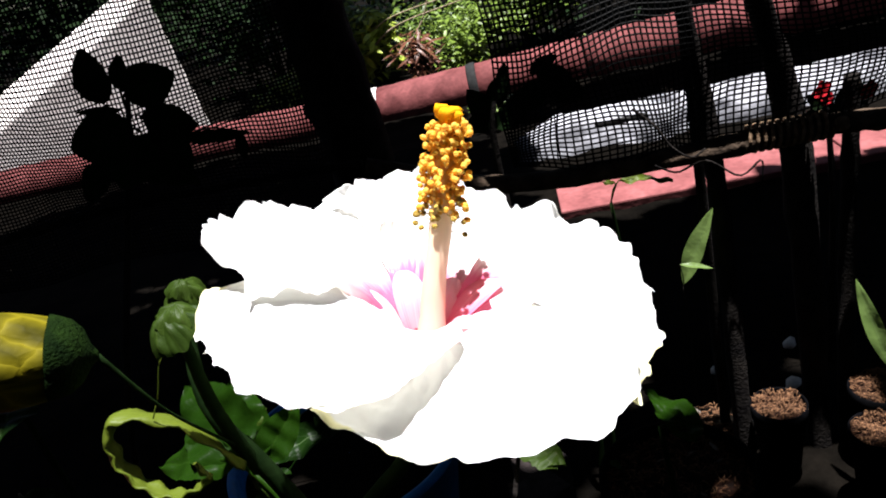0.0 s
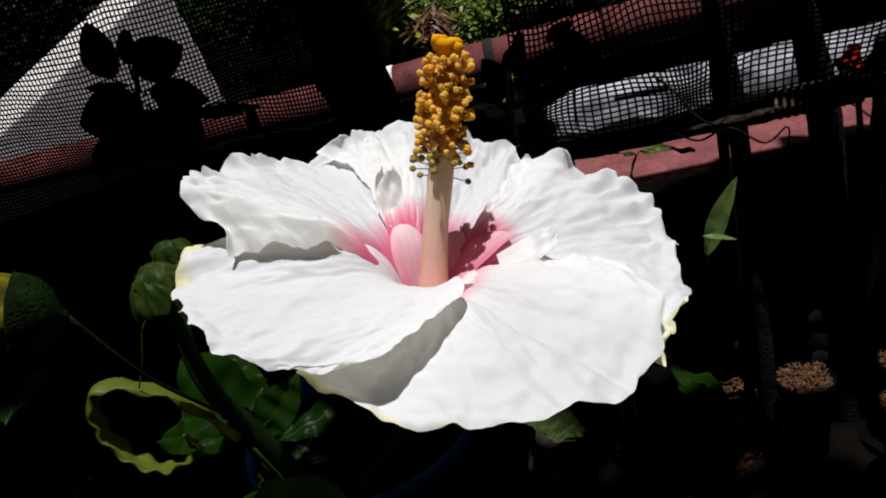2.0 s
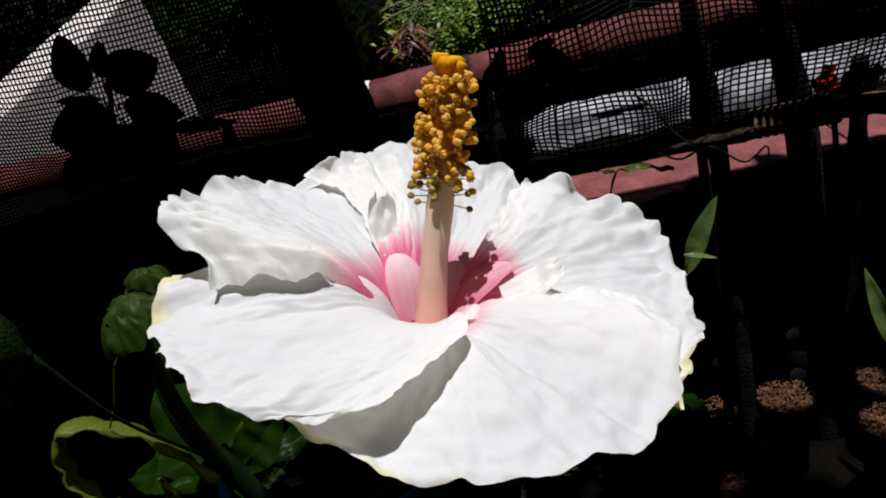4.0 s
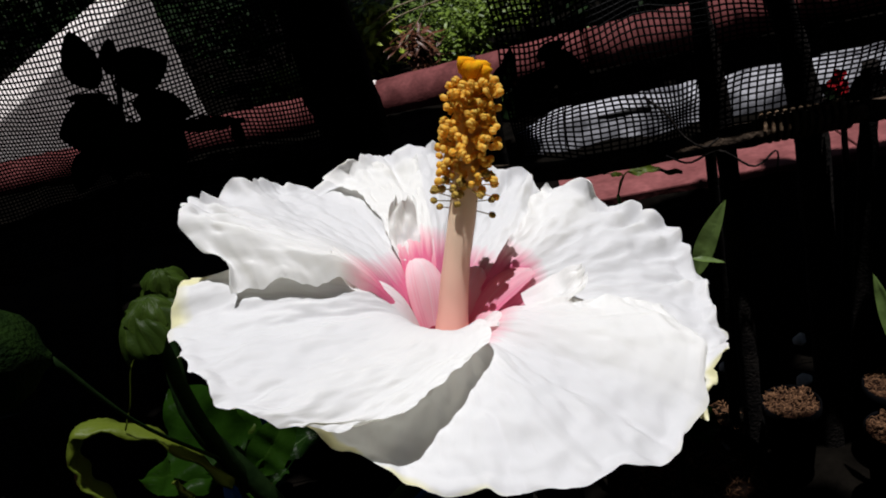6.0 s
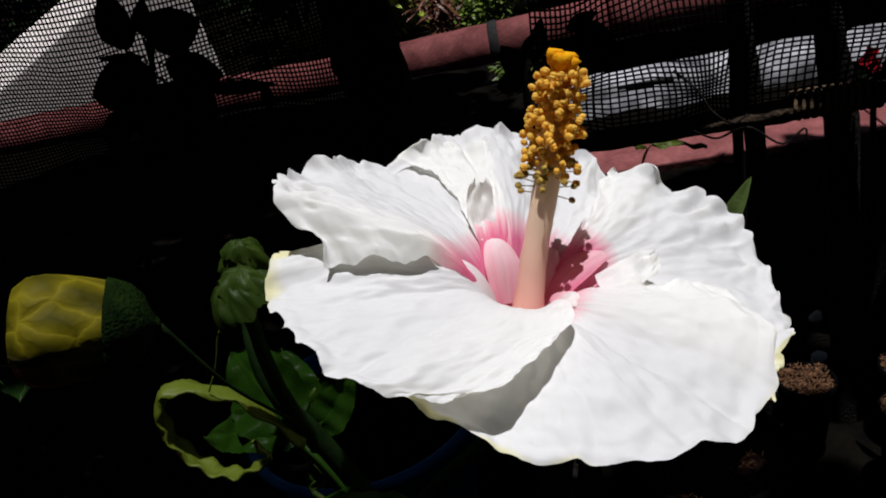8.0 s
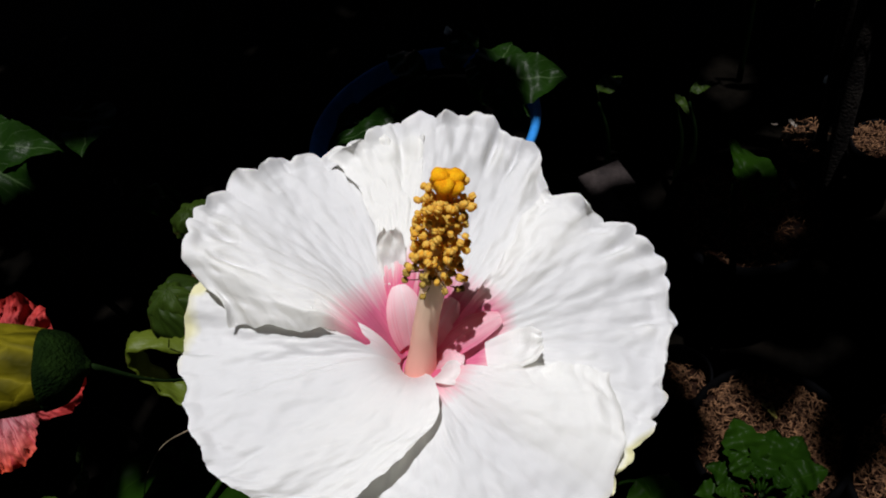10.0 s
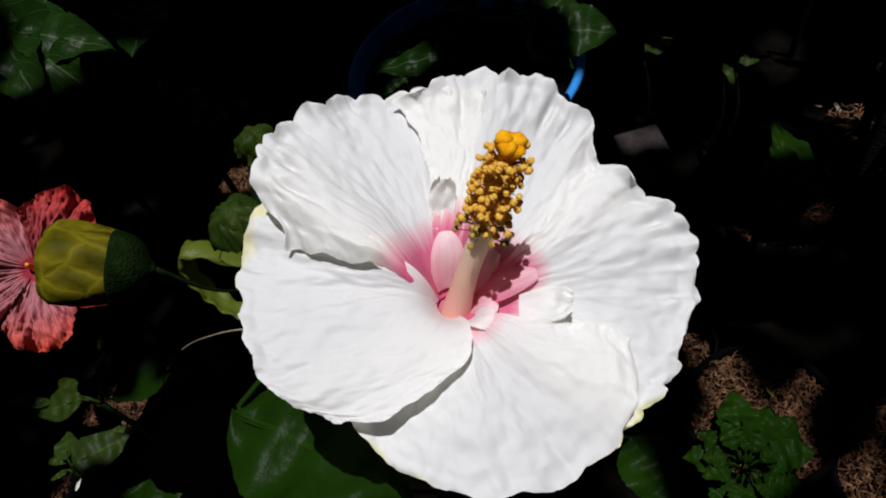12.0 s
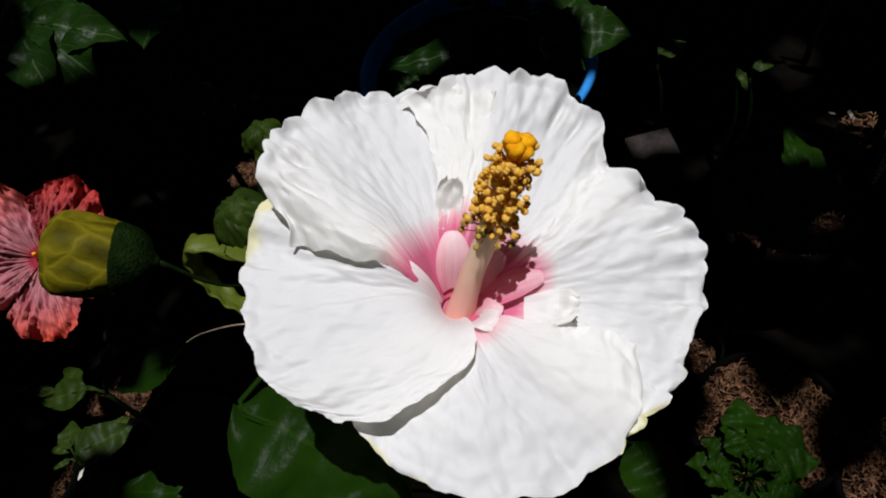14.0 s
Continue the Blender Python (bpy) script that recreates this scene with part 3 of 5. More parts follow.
part("wire", tube("wire", [(0.185, 1.060, 0.562), (0.216, 1.060, 0.545), (0.258, 1.060, 0.555), (0.304, 1.060, 0.521), (0.335, 1.060, 0.539), (0.335, 1.060, 0.503)], [0.0018, 0.0014], BARK, 5, 24, 0.3, 5), fence, "thin dry tendril")


# ---- the tree: its unseen crown is added to shade the near ground, with gaps that let the sun in ----
GAPS = [  # centre and radius of the sunny places
    ((-0.02, 0.215, 0.86), 0.085), ((-0.13, 0.18, 0.88), 0.025), ((-0.125, 0.25, 0.86), 0.02), ((-0.36, 0.245, 0.70), 0.055), ((-0.62, 0.225, 0.28), 0.020), ((-0.575, 0.185, 0.30), 0.01), ((-0.66, 0.15, 0.22), -0.005), ((-0.37, 0.155, 0.42), -0.015), ((-0.080, 0.160, 0.80), 0.0), ((-0.135, 0.21, 0.83), 0.02),
    ((0.330, 1.020, 0.120), -0.002), ((0.485, 1.030, 0.120), -0.004), ((0.442, 0.930, 0.120), -0.010), ((0.253, 1.140, 0.020), -0.008), ((0.226, 1.008, 0.020), -0.010), ((0.150, 1.039, 0.020), -0.010), ((0.435, 1.150, 0.020), -0.015), ((0.090, 0.468, 0.24), -0.003), ((0.110, 0.520, 0.24), -0.015), ((0.125, 0.385, 0.28), 0.010), ((0.244, 0.438, 0.24), -0.005),
    ((0.070, 0.542, 0.225), -0.014), ((0.120, 0.700, 0.405), -0.006), ((0.235, 1.045, 0.45), 0.03), ((0.16, 1.30, 0.43), 0.02), ((-0.02, 1.08, 0.575), -0.012), ((0.12, 1.08, 0.575), -0.012), ((0.30, 1.08, 0.57), -0.008), ((0.40, 1.08, 0.57), 0.015), ((0.49, 1.08, 0.565), 0.010), ((0.262, 1.10, 0.68), -0.008), ((0.378, 1.12, 0.66), -0.004), ((-0.178, 0.940, 0.25), 0.004), ((-0.520, 0.440, 0.70), 0.007), ((-0.475, 0.490, 0.65), -0.006),
    ((-0.049, 0.776, 0.300), -0.006), ((-0.071, 1.075, 0.200), -0.010), ((0.050, 1.040, 0.200), -0.006), ((-0.654, 0.655, 0.200), -0.004), ((-0.115, 0.171, 0.620), -0.012), ((0.222, 0.806, 0.200), -0.014), ((0.165, 0.776, 0.200), -0.015),
    ((0.455, 0.98, 0.29), -0.012), ((-0.415, 0.858, 0.320), 0.02), ((-0.317, 0.930, 0.350), -0.01), ((-0.175, 0.905, 0.360), 0.03), ((0.515, 1.280, 0.548), 0.012), ((0.191, 1.18, 0.006), -0.015), ((0.221, 1.191, 0.006), -0.015),
]


def tree():
    rnd = random.Random(21)
    ob = thing("tree", "dark rough-barked tree trunk with an unseen crown added overhead for shade", "tree", (-0.31, 1.27, 0))
    part("trunk", tube("trunk", [(0.042, 0.02, -0.03), (0.024, 0.0, 0.5), (0.007, 0.0, 0.9), (-0.01, -0.02, 1.6), (0.0, -0.05, 2.3)], [0.066, 0.058, 0.056, 0.05, 0.04], BARK, 16, 50, 0.22, 4), ob)
    # limbs and crown stay out of view, added only as shade casters
    for k, (x, y) in enumerate(((1.2, -0.3), (1.0, 0.6), (0.2, 1.1), (-0.9, 0.9), (-1.3, -0.2), (-1.2, -1.3))):
        end = Vector((x, y, rnd.uniform(2.3, 2.7)))
        part("limb", tube("limb", [(0, -0.04, 2.1 - 0.05 * k), end * 0.5 + Vector((0, 0, 1.15)), end], [0.03, 0.02, 0.006], BARK, 8, 14, 0.2, k), ob)
    pieces = []
    # the added crown's boughs: the middle and reach of the shade of each on the ground, and how many leaves
    for cx, cy, rx, ry, count in ((-0.45, 0.12, 2.7, 2.08, 11500), (-1.45, 2.7, 1.42, 1.10, 3000), (1.35, 3.58, 1.65, 0.30, 950), (2.6, 4.3, 0.85, 0.65, 800), (1.9, 5.4, 1.6, 0.75, 2000), (-1.4, 5.3, 0.58, 0.95, 1050), (1.0, 1.6, 1.3, 0.62, 1900), (-0.54, 0.95, 0.24, 0.20, 480), (-0.60, 3.68, 0.30, 0.16, 260)):
        for k in range(count):
            a, q = rnd.uniform(0, 6.2832), math.sqrt(rnd.random())
            q *= 1 + 0.07 * noise.noise(Vector((2 * math.cos(a) + cx, 2 * math.sin(a) + cy, 0.0)))
            p = Vector((cx + rx * q * math.cos(a), cy + ry * q * math.sin(a), 0.0)) + SUN * (rnd.uniform(2.1, 2.9) / SUN.z)
            d = Vector((rnd.uniform(-1, 1), rnd.uniform(-1, 1), rnd.uniform(-0.4, 0.1))).normalized()
            spine = [p + d * q for q in (-0.06, 0.0, 0.06, 0.12)]
            if any((p - Vector(c)).cross(SUN).length < r + 0.2 and any((q - Vector(c)).cross(SUN).length < max(0.03, r + 0.045) for q in spine) for c, r in GAPS):
                continue
            m = aim(p - 0.07 * d, p + d, (rnd.uniform(-0.3, 0.3), rnd.uniform(-0.3, 0.3), 1))
            v, f, uv = leaf_data(rnd.uniform(0.12, 0.19), 0.62, 5, 3, seed=rnd.random())
            pieces.append(([m @ q - Vector((-0.31, 1.27, 0)) for q in v], f, uv))
    part("crown", join("crown", pieces, SHADELEAF), ob, kind="stuff")


tree()

# ---- the hibiscus with the white flower ----
FN = Vector((0.298, -0.075, 0.952)).normalized()
FU = Vector((0, 1, 0)).cross(FN).normalized()
FV = FN.cross(FU)
FC = Vector((-0.0226, 0.2099, 0.8619))


def fp(phi, rho, h):
    """A place in the flower: degrees round it, metres out from its centre and above its rim's plane."""
    a = radians(phi)
    return FC + FU * (rho * math.cos(a)) + FV * (rho * math.sin(a)) + FN * h


hibiscus = thing("hibiscus_plant", "hibiscus shrub with a large open white flower", "plant", (-0.10, 0.24, 0.0))
INV = Matrix.Translation((0.10, -0.24, 0.0))


def stalk(points, radii, mat=STEM, label="", n=24):
    return part("stem", tube("stem", [INV @ Vector(p) for p in points], radii, mat, 10, n, 0.12, points[0][0] * 50), hibiscus, label)


stalk([(-0.10, 0.25, -0.02), (-0.11, 0.24, 0.3), (-0.09, 0.235, 0.55), (-0.095, 0.237, 0.75)], [0.008, 0.007, 0.005, 0.004], BARK)
stalk([(-0.095, 0.237, 0.74), (-0.106, 0.233, 0.785), (-0.119, 0.232, 0.822), (-0.124, 0.248, 0.848), (-0.122, 0.253, 0.862)], [0.0042, 0.0038, 0.0032, 0.0026, 0.002])
stalk([(-0.095, 0.236, 0.73), (-0.07, 0.225, 0.77), (-0.045, 0.215, 0.80), (-0.034, 0.2115, 0.822)], [0.004, 0.003, 0.003, 0.004])
stalk([(-0.112, 0.232, 0.80), (-0.111, 0.220, 0.815), (-0.111, 0.196, 0.848), (-0.1165, 0.1853, 0.8776)], [0.0012, 0.0006, 0.0005, 0.0010])
stalk([(-0.110, 0.232, 0.79), (-0.111, 0.222, 0.83), (-0.1065, 0.2150, 0.874)], [0.003, 0.0025, 0.002])

flower = part("flower", lathe("calyx", [(0.002, -0.012), (0.006, -0.010), (0.0085, 0.0), (0.0095, 0.008), (0.0105, 0.016), (0.0098, 0.016)], YOUNG, 30, 0.2, 5), hibiscus, "large white hibiscus flower with a pink throat", INV @ turned(fp(0, 0, -0.036), FN))
FINV = (INV @ turned(fp(0, 0, -0.036), FN)).inverted() @ INV

# for each petal: middle angle, half width, seven rim radii and seven rim heights from its tucked-under edge to its upper edge,
# the angle of that upper edge from the throat out to the rim, how abruptly the throat drops, ruffle phase, paleness at the base,
# where the yellow of the rim lies, how frilled it is, up to where across the petal its edge is even,
# how yellow the rim is at either side, how far its upper edge turns down, and how far that edge rides over the next petal
PETALS = [
    (212, 40, (0.073, 0.0715, 0.0685, 0.0675, 0.0655, 0.061, 0.055), (-0.006, -0.007, -0.006, -0.001, 0.001, 0.000, -0.001), (318, 308, 299, 281, 271, 263, 252),
     0.0085, 0.3, 0.30, 0.085, 0.34, -1.1, (0.40, 0.02), 0.0, 0.0052),
    (301, 65, (0.050, 0.0525, 0.0590, 0.0640, 0.0678, 0.0660, 0.058), (-0.013, -0.0120, -0.0085, -0.003, -0.005, 0.002, 0.002), (345, 352, 358, 362, 365, 366, 366),
     0.0100, 1.9, 0.07, 0.080, 0.42, -0.2, (1.0, 0.07), 0.0, 0.0008),
    (20, 44, (0.0680, 0.0735, 0.0770, 0.0820, 0.0845, 0.076, 0.069), (-0.007, -0.005, -0.005, -0.003, 0.001, 0.005, 0.007), (45, 52, 56, 60, 63, 65, 64),
     0.0150, 3.1, -0.17, 0.098, 0.95, -1.1, (0.75, 0.0), 0.0, 0.0022),
    (88, 40, (0.066, 0.071, 0.084, 0.0905, 0.083, 0.0775, 0.073), (-0.003, -0.001, -0.002, 0.001, 0.007, 0.005, 0.001), (140, 132, 126, 123, 123, 125, 128),
     0.0165, 4.4, -0.03, 0.108, 0.85, -1.1, (0.03, 0.06), 0.0, 0.0018),
    (145, 43, (0.073, 0.078, 0.081, 0.0815, 0.0820, 0.0735, 0.0550), (0.006, 0.004, 0.001, 0.002, 0.008, 0.0120, 0.0120), (196, 190, 184, 188, 189, 187, 188),
     0.0155, 5.2, 0.0, 0.096, 1.0, -1.1, (0.08, 0.03), 0.0076, 0.0040),
]
NS, NR = 190, 80
# creases: angle, distance, reach either way, depth
DENTS = [(165, 0.066, 1.6, 0.005, 0.004), (172, 0.058, 1.4, 0.007, 0.003), (5, 0.053, 3.0, 0.0012, 0.0015), (84, 0.079, 1.2, 0.010, 0.0045), (72, 0.074, 1.6, 0.008, -0.003), (78, 0.076, 1.1, 0.007, 0.004),
         (108, 0.068, 1.6, 0.010, 0.003), (30, 0.074, 2.0, 0.010, 0.003), (22, 0.072, 1.5, 0.008, 0.003), (41, 0.072, 1.4, 0.007, 0.0035), (125, 0.040, 2.5, 0.010, 0.0016), (230, 0.060, 1.4, 0.010, 0.0012), (305, 0.056, 2.6, 0.012, 0.0012), (322, 0.060, 2.4, 0.012, 0.0013), (288, 0.052, 2.6, 0.012, 0.0014)]


def spline(t, values):
    """A smooth value at t (0 to 1) along evenly spaced ones."""
    n = len(values) - 1
    x = min(max(t, 0.0), 1.0) * n
    i = min(int(x), n - 1)
    q = x - i
    a, b, c, d = values[max(i - 1, 0)], values[i], values[i + 1], values[min(i + 2, n)]
    return 0.5 * (2 * b + (c - a) * q + (2 * a - 5 * b + 4 * c - d) * q * q + (3 * b - a - 3 * c + d) * q ** 3)


def petal(k):
    mid, half, radii, rims, edge_line, drop, ph, pale, reach, frill, even, (gold0, gold1), hem, ride = PETALS[k]
    tuck = 0.0065 if k == 0 else 0.0
    verts, uvs = [], []
    for j in range(NR):
        r = j / (NR - 1)
        for i in range(NS):
            s = i / (NS - 1) * 2 - 1
            R = spline((s + 1) / 2, radii)
            q = Vector((s * 5.5 + ph * 7, ph, 0.0))
            calm = 0.3 if s < even else 1.0
            beat = s * (4.6 + 1.5 * frill) + ph + 1.1 * noise.noise(q * 0.5)
            lobe = abs(math.sin(math.pi * beat)) ** 0.45
            size = 0.45 + 0.55 * abs(noise.noise(Vector((math.floor(beat) * 3.7, ph, 1.5)))) * 2
            crimp = -0.020 * (1 - lobe) * frill * calm * size + 0.014 * noise.noise(q * 1.3) + 0.006 * noise.noise(q * 5.0)
            rho = 0.0045 + (R * (1.011 + crimp) - 0.0045) * r ** 0.92
            phi = mid + s * half if s < 0 else mid + s * (spline(r, edge_line) - mid)
            phi += max(0.0, s) ** 3 * (1.8 * noise.noise(Vector((r * 8, ph, 4.0))) + 0.8 * noise.noise(Vector((r * 21, ph, 6.0))))
            ring = min(rho / 0.07, 1.15)
            rim = spline((s + 1) / 2, rims)
            h = -0.020 + 0.0205 * (1 - math.exp(-(rho / drop) ** 1.8))
            h += rim * (0.3 * min(1.0, rho / 0.014) + 0.7 * ring)
            h += ride * max(0.0, s) ** 2.5 * math.sin(math.pi * min(1.0, 0.12 + r * 0.72))
            h += tuck * min(1.0, max(0.0, -s - 0.35) / 0.4) * math.sin(math.pi * min(1.0, r * 1.08)) ** 0.7
            # long soft pleats from the throat to the rim, crinkles, then the tight ruffle and rolled lip of the edge
            soft = noise.noise(Vector((s * 3.6 + ph, r * 1.1, ph))) * 0.0026 * r
            wander = 2.2 * noise.noise(Vector((s * 3, r * 2, ph)))
            pleat = (1 - 2 * abs(math.sin(s * 9 + ph * 3 + wander)) ** 1.8) * 0.0003 * r * (0.4 + r)
            crinkle = (noise.noise(Vector((s * 13, r * 9, ph * 5))) * 0.0008 + noise.noise(Vector((s * 20 + ph, r * 17, ph))) * 0.0004) * min(1.0, 2 * r)
            e = max(0.0, (r - 0.66) / 0.34)
            flat = Vector((rho * math.cos(radians(phi)), rho * math.sin(radians(phi)), ph * 0.01))
            crinkle += (0.0022 * (0.32 - abs(noise.noise(flat * 95))) + 0.0007 * noise.noise(flat * 240)) * (0.25 + frill) * max(0.0, (r - 0.45) / 0.55)
            fold = noise.noise(Vector((s * 5 + ph * 3, r * 1.2, 2 * ph)))
            tight = noise.noise(Vector((s * 9 + ph, r * 5.0, ph)))
            ruffle = (fold * 0.0058 + tight * 0.0021 + noise.noise(Vector((s * 17, r * 12, ph))) * 0.0012) * e ** 1.3 * frill
            ruffle += 0.0018 * (lobe - 0.6) * e ** 2 * frill * calm * size
            lip = max(0.0, (r - 0.90) / 0.10)
            roll = max(0.0, 0.9 * noise.noise(Vector((s * 7 + ph * 2, 1.0, ph))) + 0.55)
            turn = 0.88 - 0.30 * max(0.0, r - 0.45) / 0.55
            if hem and s > turn:
                h -= hem * (1 + 0.7 * max(0.0, r - 0.6) / 0.4) * ((s - turn) / (1 - turn)) ** 1.3 * (1 + 0.35 * noise.noise(Vector((r * 8, 2.0, ph)))) * min(1.0, 2.2 * r)
            h += soft + pleat + crinkle + ruffle - 0.0018 * e * e + 0.0042 * roll * frill * math.sin(1.9 * lip)
            rho -= 0.0048 * roll * frill * lip ** 2
            phi += 1.2 * noise.noise(Vector((s * 11, 3.0, ph))) * e
            edge = max(0.0, (abs(s) - 0.75) / 0.25)
            h += (0.0012 * noise.noise(Vector((r * 6 + s, ph * 2, 7.0))) + 0.0016 * max(0.0, s) * abs(noise.noise(Vector((r * 13, s * 5, ph + 7.0))))) * edge * min(1.0, 3 * r)
            h -= sum(d * math.exp(-((phi - a) / wa) ** 2 - ((rho - q0) / wr) ** 2) for a, q0, wa, wr, d in DENTS if abs(phi - a) < 12)
            verts.append(FINV @ fp(phi, rho, h))
            blush = math.exp(-((s - 0.45) / 0.42) ** 2) if pale < -0.1 else 1.0
            gold = (gold1 + gold0 * max(0.0, -s) ** 1.6) * max(0.0, (r - 0.80) / 0.20) ** 1.3 * (0.7 + 0.9 * noise.noise(Vector((s * 5, ph, 9.0))))
            uvs.append(((s + 1) / 2, max(0.11, min(0.995, rho / reach + max(0.0, gold) + pale * blush * max(0.0, 1 - rho / 0.045)))))
    me = mesh_from("petal", verts, grid_faces(NS, NR), WHITE, uvs)
    part("petal", me, flower, "ruffled white petal flushed pink at its base")


for k in range(5):
    petal(k)


def flap(phi, rho, length, width, lean, turn, seed, mat=WHITE, rise=0.004, tint=0.30):
    """A small curled petal-like flap that stands up in the throat of the double flower."""
    o = fp(phi, rho, -0.0185 + 0.0205 * (1 - math.exp(-(rho / 0.0155) ** 1.8)))
    out = (fp(phi + turn, rho + 0.01, 0) - fp(phi + turn, rho, 0)).normalized()
    side = FN.cross(out)
    verts, uvs = [], []
    for j in range(18):
        v = j / 17
        b = lean * v
        c = o + out * (length * math.sin(b) / max(lean, 0.1)) + FN * (length * (1 - math.cos(b)) / max(lean, 0.1) + rise * v)
        w = width * (0.45 + 0.55 * math.sin(math.pi * min(v * 0.75 + 0.1, 1.0))) * (1 - 0.35 * max(0, v - 0.8) / 0.2)
        for i in range(15):
            u = i / 14 * 2 - 1
            cup = 0.14 * w * u * u + 0.0036 * v * noise.noise(Vector((u * 3 + seed, v * 4, seed)))
            verts.append(FINV @ (c + side * (u * w / 2) + FN * cup))
            uvs.append(((u + 1) / 2, tint + 0.35 * v))
    part("petaloid", mesh_from("petaloid", verts, grid_faces(15, 18), mat, uvs), flower, "small curled white petal flap")


flap(8, 0.021, 0.018, 0.012, 0.9, 10, 1.0, tint=0.42, rise=0.001)
flap(122, 0.022, 0.016, 0.009, 1.3, -12, 2.0)
flap(170, 0.020, 0.014, 0.012, 1.1, 14, 3.0, tint=0.4)


def inner_lobe(phi, rho0, rho1, width, tone, lift=0.0042):
    """A smooth rounded inner petaloid that hugs the column."""
    verts, uvs = [], []
    for j in range(20):
        v = j / 19
        rho = rho0 + (rho1 - rho0) * v
        h = -0.020 + 0.0205 * (1 - math.exp(-(rho / 0.0160) ** 1.8)) + lift * (0.5 + math.sin(math.pi * min(1.0, v * 0.8 + 0.1)))
        w = width * math.sin(math.pi * (0.16 + 0.76 * v)) ** 0.7
        for i in range(17):
            u = i / 16 * 2 - 1
            ang = phi + math.degrees(u * w / 2 / rho) * 0.9
            verts.append(FINV @ fp(ang, rho, h - 0.14 * w * u * u + 0.0005 * noise.noise(Vector((u * 3, v * 4, phi)))))
            uvs.append(((u + 1) / 2, tone + 0.06 * v - 0.03 * abs(u)))
    part("petaloid", mesh_from("petaloid", verts, grid_faces(17, 20), WHITE, uvs), flower, "small rounded pale pink inner petal")


inner_lobe(118, 0.006, 0.021, 0.0135, 0.228)
inner_lobe(66, 0.006, 0.020, 0.0115, 0.222)
inner_lobe(33, 0.006, 0.027, 0.0120, 0.19, 0.004)
inner_lobe(2, 0.006, 0.015, 0.0120, 0.215)
inner_lobe(338, 0.008, 0.017, 0.0100, 0.40, 0.006)

# column, stamens and stigma
throat = lathe("throat", [(0.0105, -0.0125), (0.008, -0.0165), (0.005, -0.019), (0.0005, -0.0195)], WHITE, 30)
for loop in throat.uv_layers[0].data:
    loop.uv = (loop.uv[0], 0.16)
part("throat", throat, flower, "pink floor of the throat", FINV @ turned(FC, FN))
BASE, TOP = Vector((-0.026, 0.2085, 0.842)), Vector((-0.0065, 0.2262, 0.9085))
bow = [BASE, BASE.lerp(TOP, 0.35) + Vector((-0.0006, 0, 0)), BASE.lerp(TOP, 0.7) + Vector((0.0003, 0, 0)), TOP]
part("column", tube("column", [FINV @ p for p in bow], [0.0056, 0.0042, 0.0036, 0.0036, 0.0036, 0.0022], COLUMN, 16, 40, 0.05), flower, "salmon to cream stamen column")


def stamen_mesh(mat, long):
    """A thin filament with a two-lobed anther at its end, along +z."""
    a = tube_data([(0, 0, -0.001), (0.0002, 0, long * 0.5), (0, 0, long)], [0.00035, 0.0003, 0.00028], 5, 6)
    pieces = [a]
    for dx in (-0.0006, 0.0006):
        prof = [(0.0001, 0.0), (0.0010, 0.0003), (0.00135, 0.0010), (0.0011, 0.0017), (0.0001, 0.0021)]
        v, uv = [], []
        for r, z in prof:
            for i in range(8):
                th = i * math.pi / 4
                v.append(Vector((dx + r * math.cos(th) * 0.9, 1.25 * r * math.sin(th), long - 0.0006 + z)))
                uv.append((0, 0))
        pieces.append((v, grid_faces(8, 5, True), uv))
    me = join("stamen", pieces, mat)
    return me


ST = [stamen_mesh(ANTHER, 0.0046), stamen_mesh(ANTHER, 0.0058), stamen_mesh(DARK_ANTHER, 0.0052)]
AX = (TOP - BASE).normalized()
SA = AX.cross(Vector((0, 0, 1))).normalized()
SB = AX.cross(SA)
rnd = random.Random(5)
for k in range(298):
    f = 0.66 + 0.37 * (k / 297) ** 0.95
    a = k * 2.399 + rnd.uniform(-0.5, 0.5)
    d = SA * math.cos(a) + SB * math.sin(a)
    tilt = rnd.uniform(-0.15, 0.55) + 0.25 * max(0.0, f - 0.88) / 0.1
    me = ST[2] if f < 0.71 and k % 3 else ST[k % 2]
    p = BASE.lerp(TOP, f) + d * 0.0016
    w = rnd.uniform(0.48, 0.70)
    part("stamen", me, flower, m=FINV @ turned(p, d + AX * tilt) @ pose(0, 0, 0, 0, 0, rnd.uniform(0, 180)) @ Matrix.Diagonal((w, w, rnd.uniform(0.35, 1.15), 1)))
long_stamen = stamen_mesh(DARK_ANTHER, 0.0062)
for a, f, t in ((0.4, 0.63, 0.25), (1.1, 0.60, -0.2), (1.8, 0.64, 0.1), (2.4, 0.62, 0.3), (3.3, 0.60, -0.1), (3.9, 0.64, 0.2), (4.4, 0.63, 0.0), (5.4, 0.62, 0.15)):
    d = SA * math.cos(a) + SB * math.sin(a)
    part("stamen", long_stamen, flower, "spent stamen with a dark anther", FINV @ turned(BASE.lerp(TOP, f) + d * 0.0022, d + AX * t) @ Matrix.Diagonal((0.5, 0.5, 0.9, 1)))
pads = []
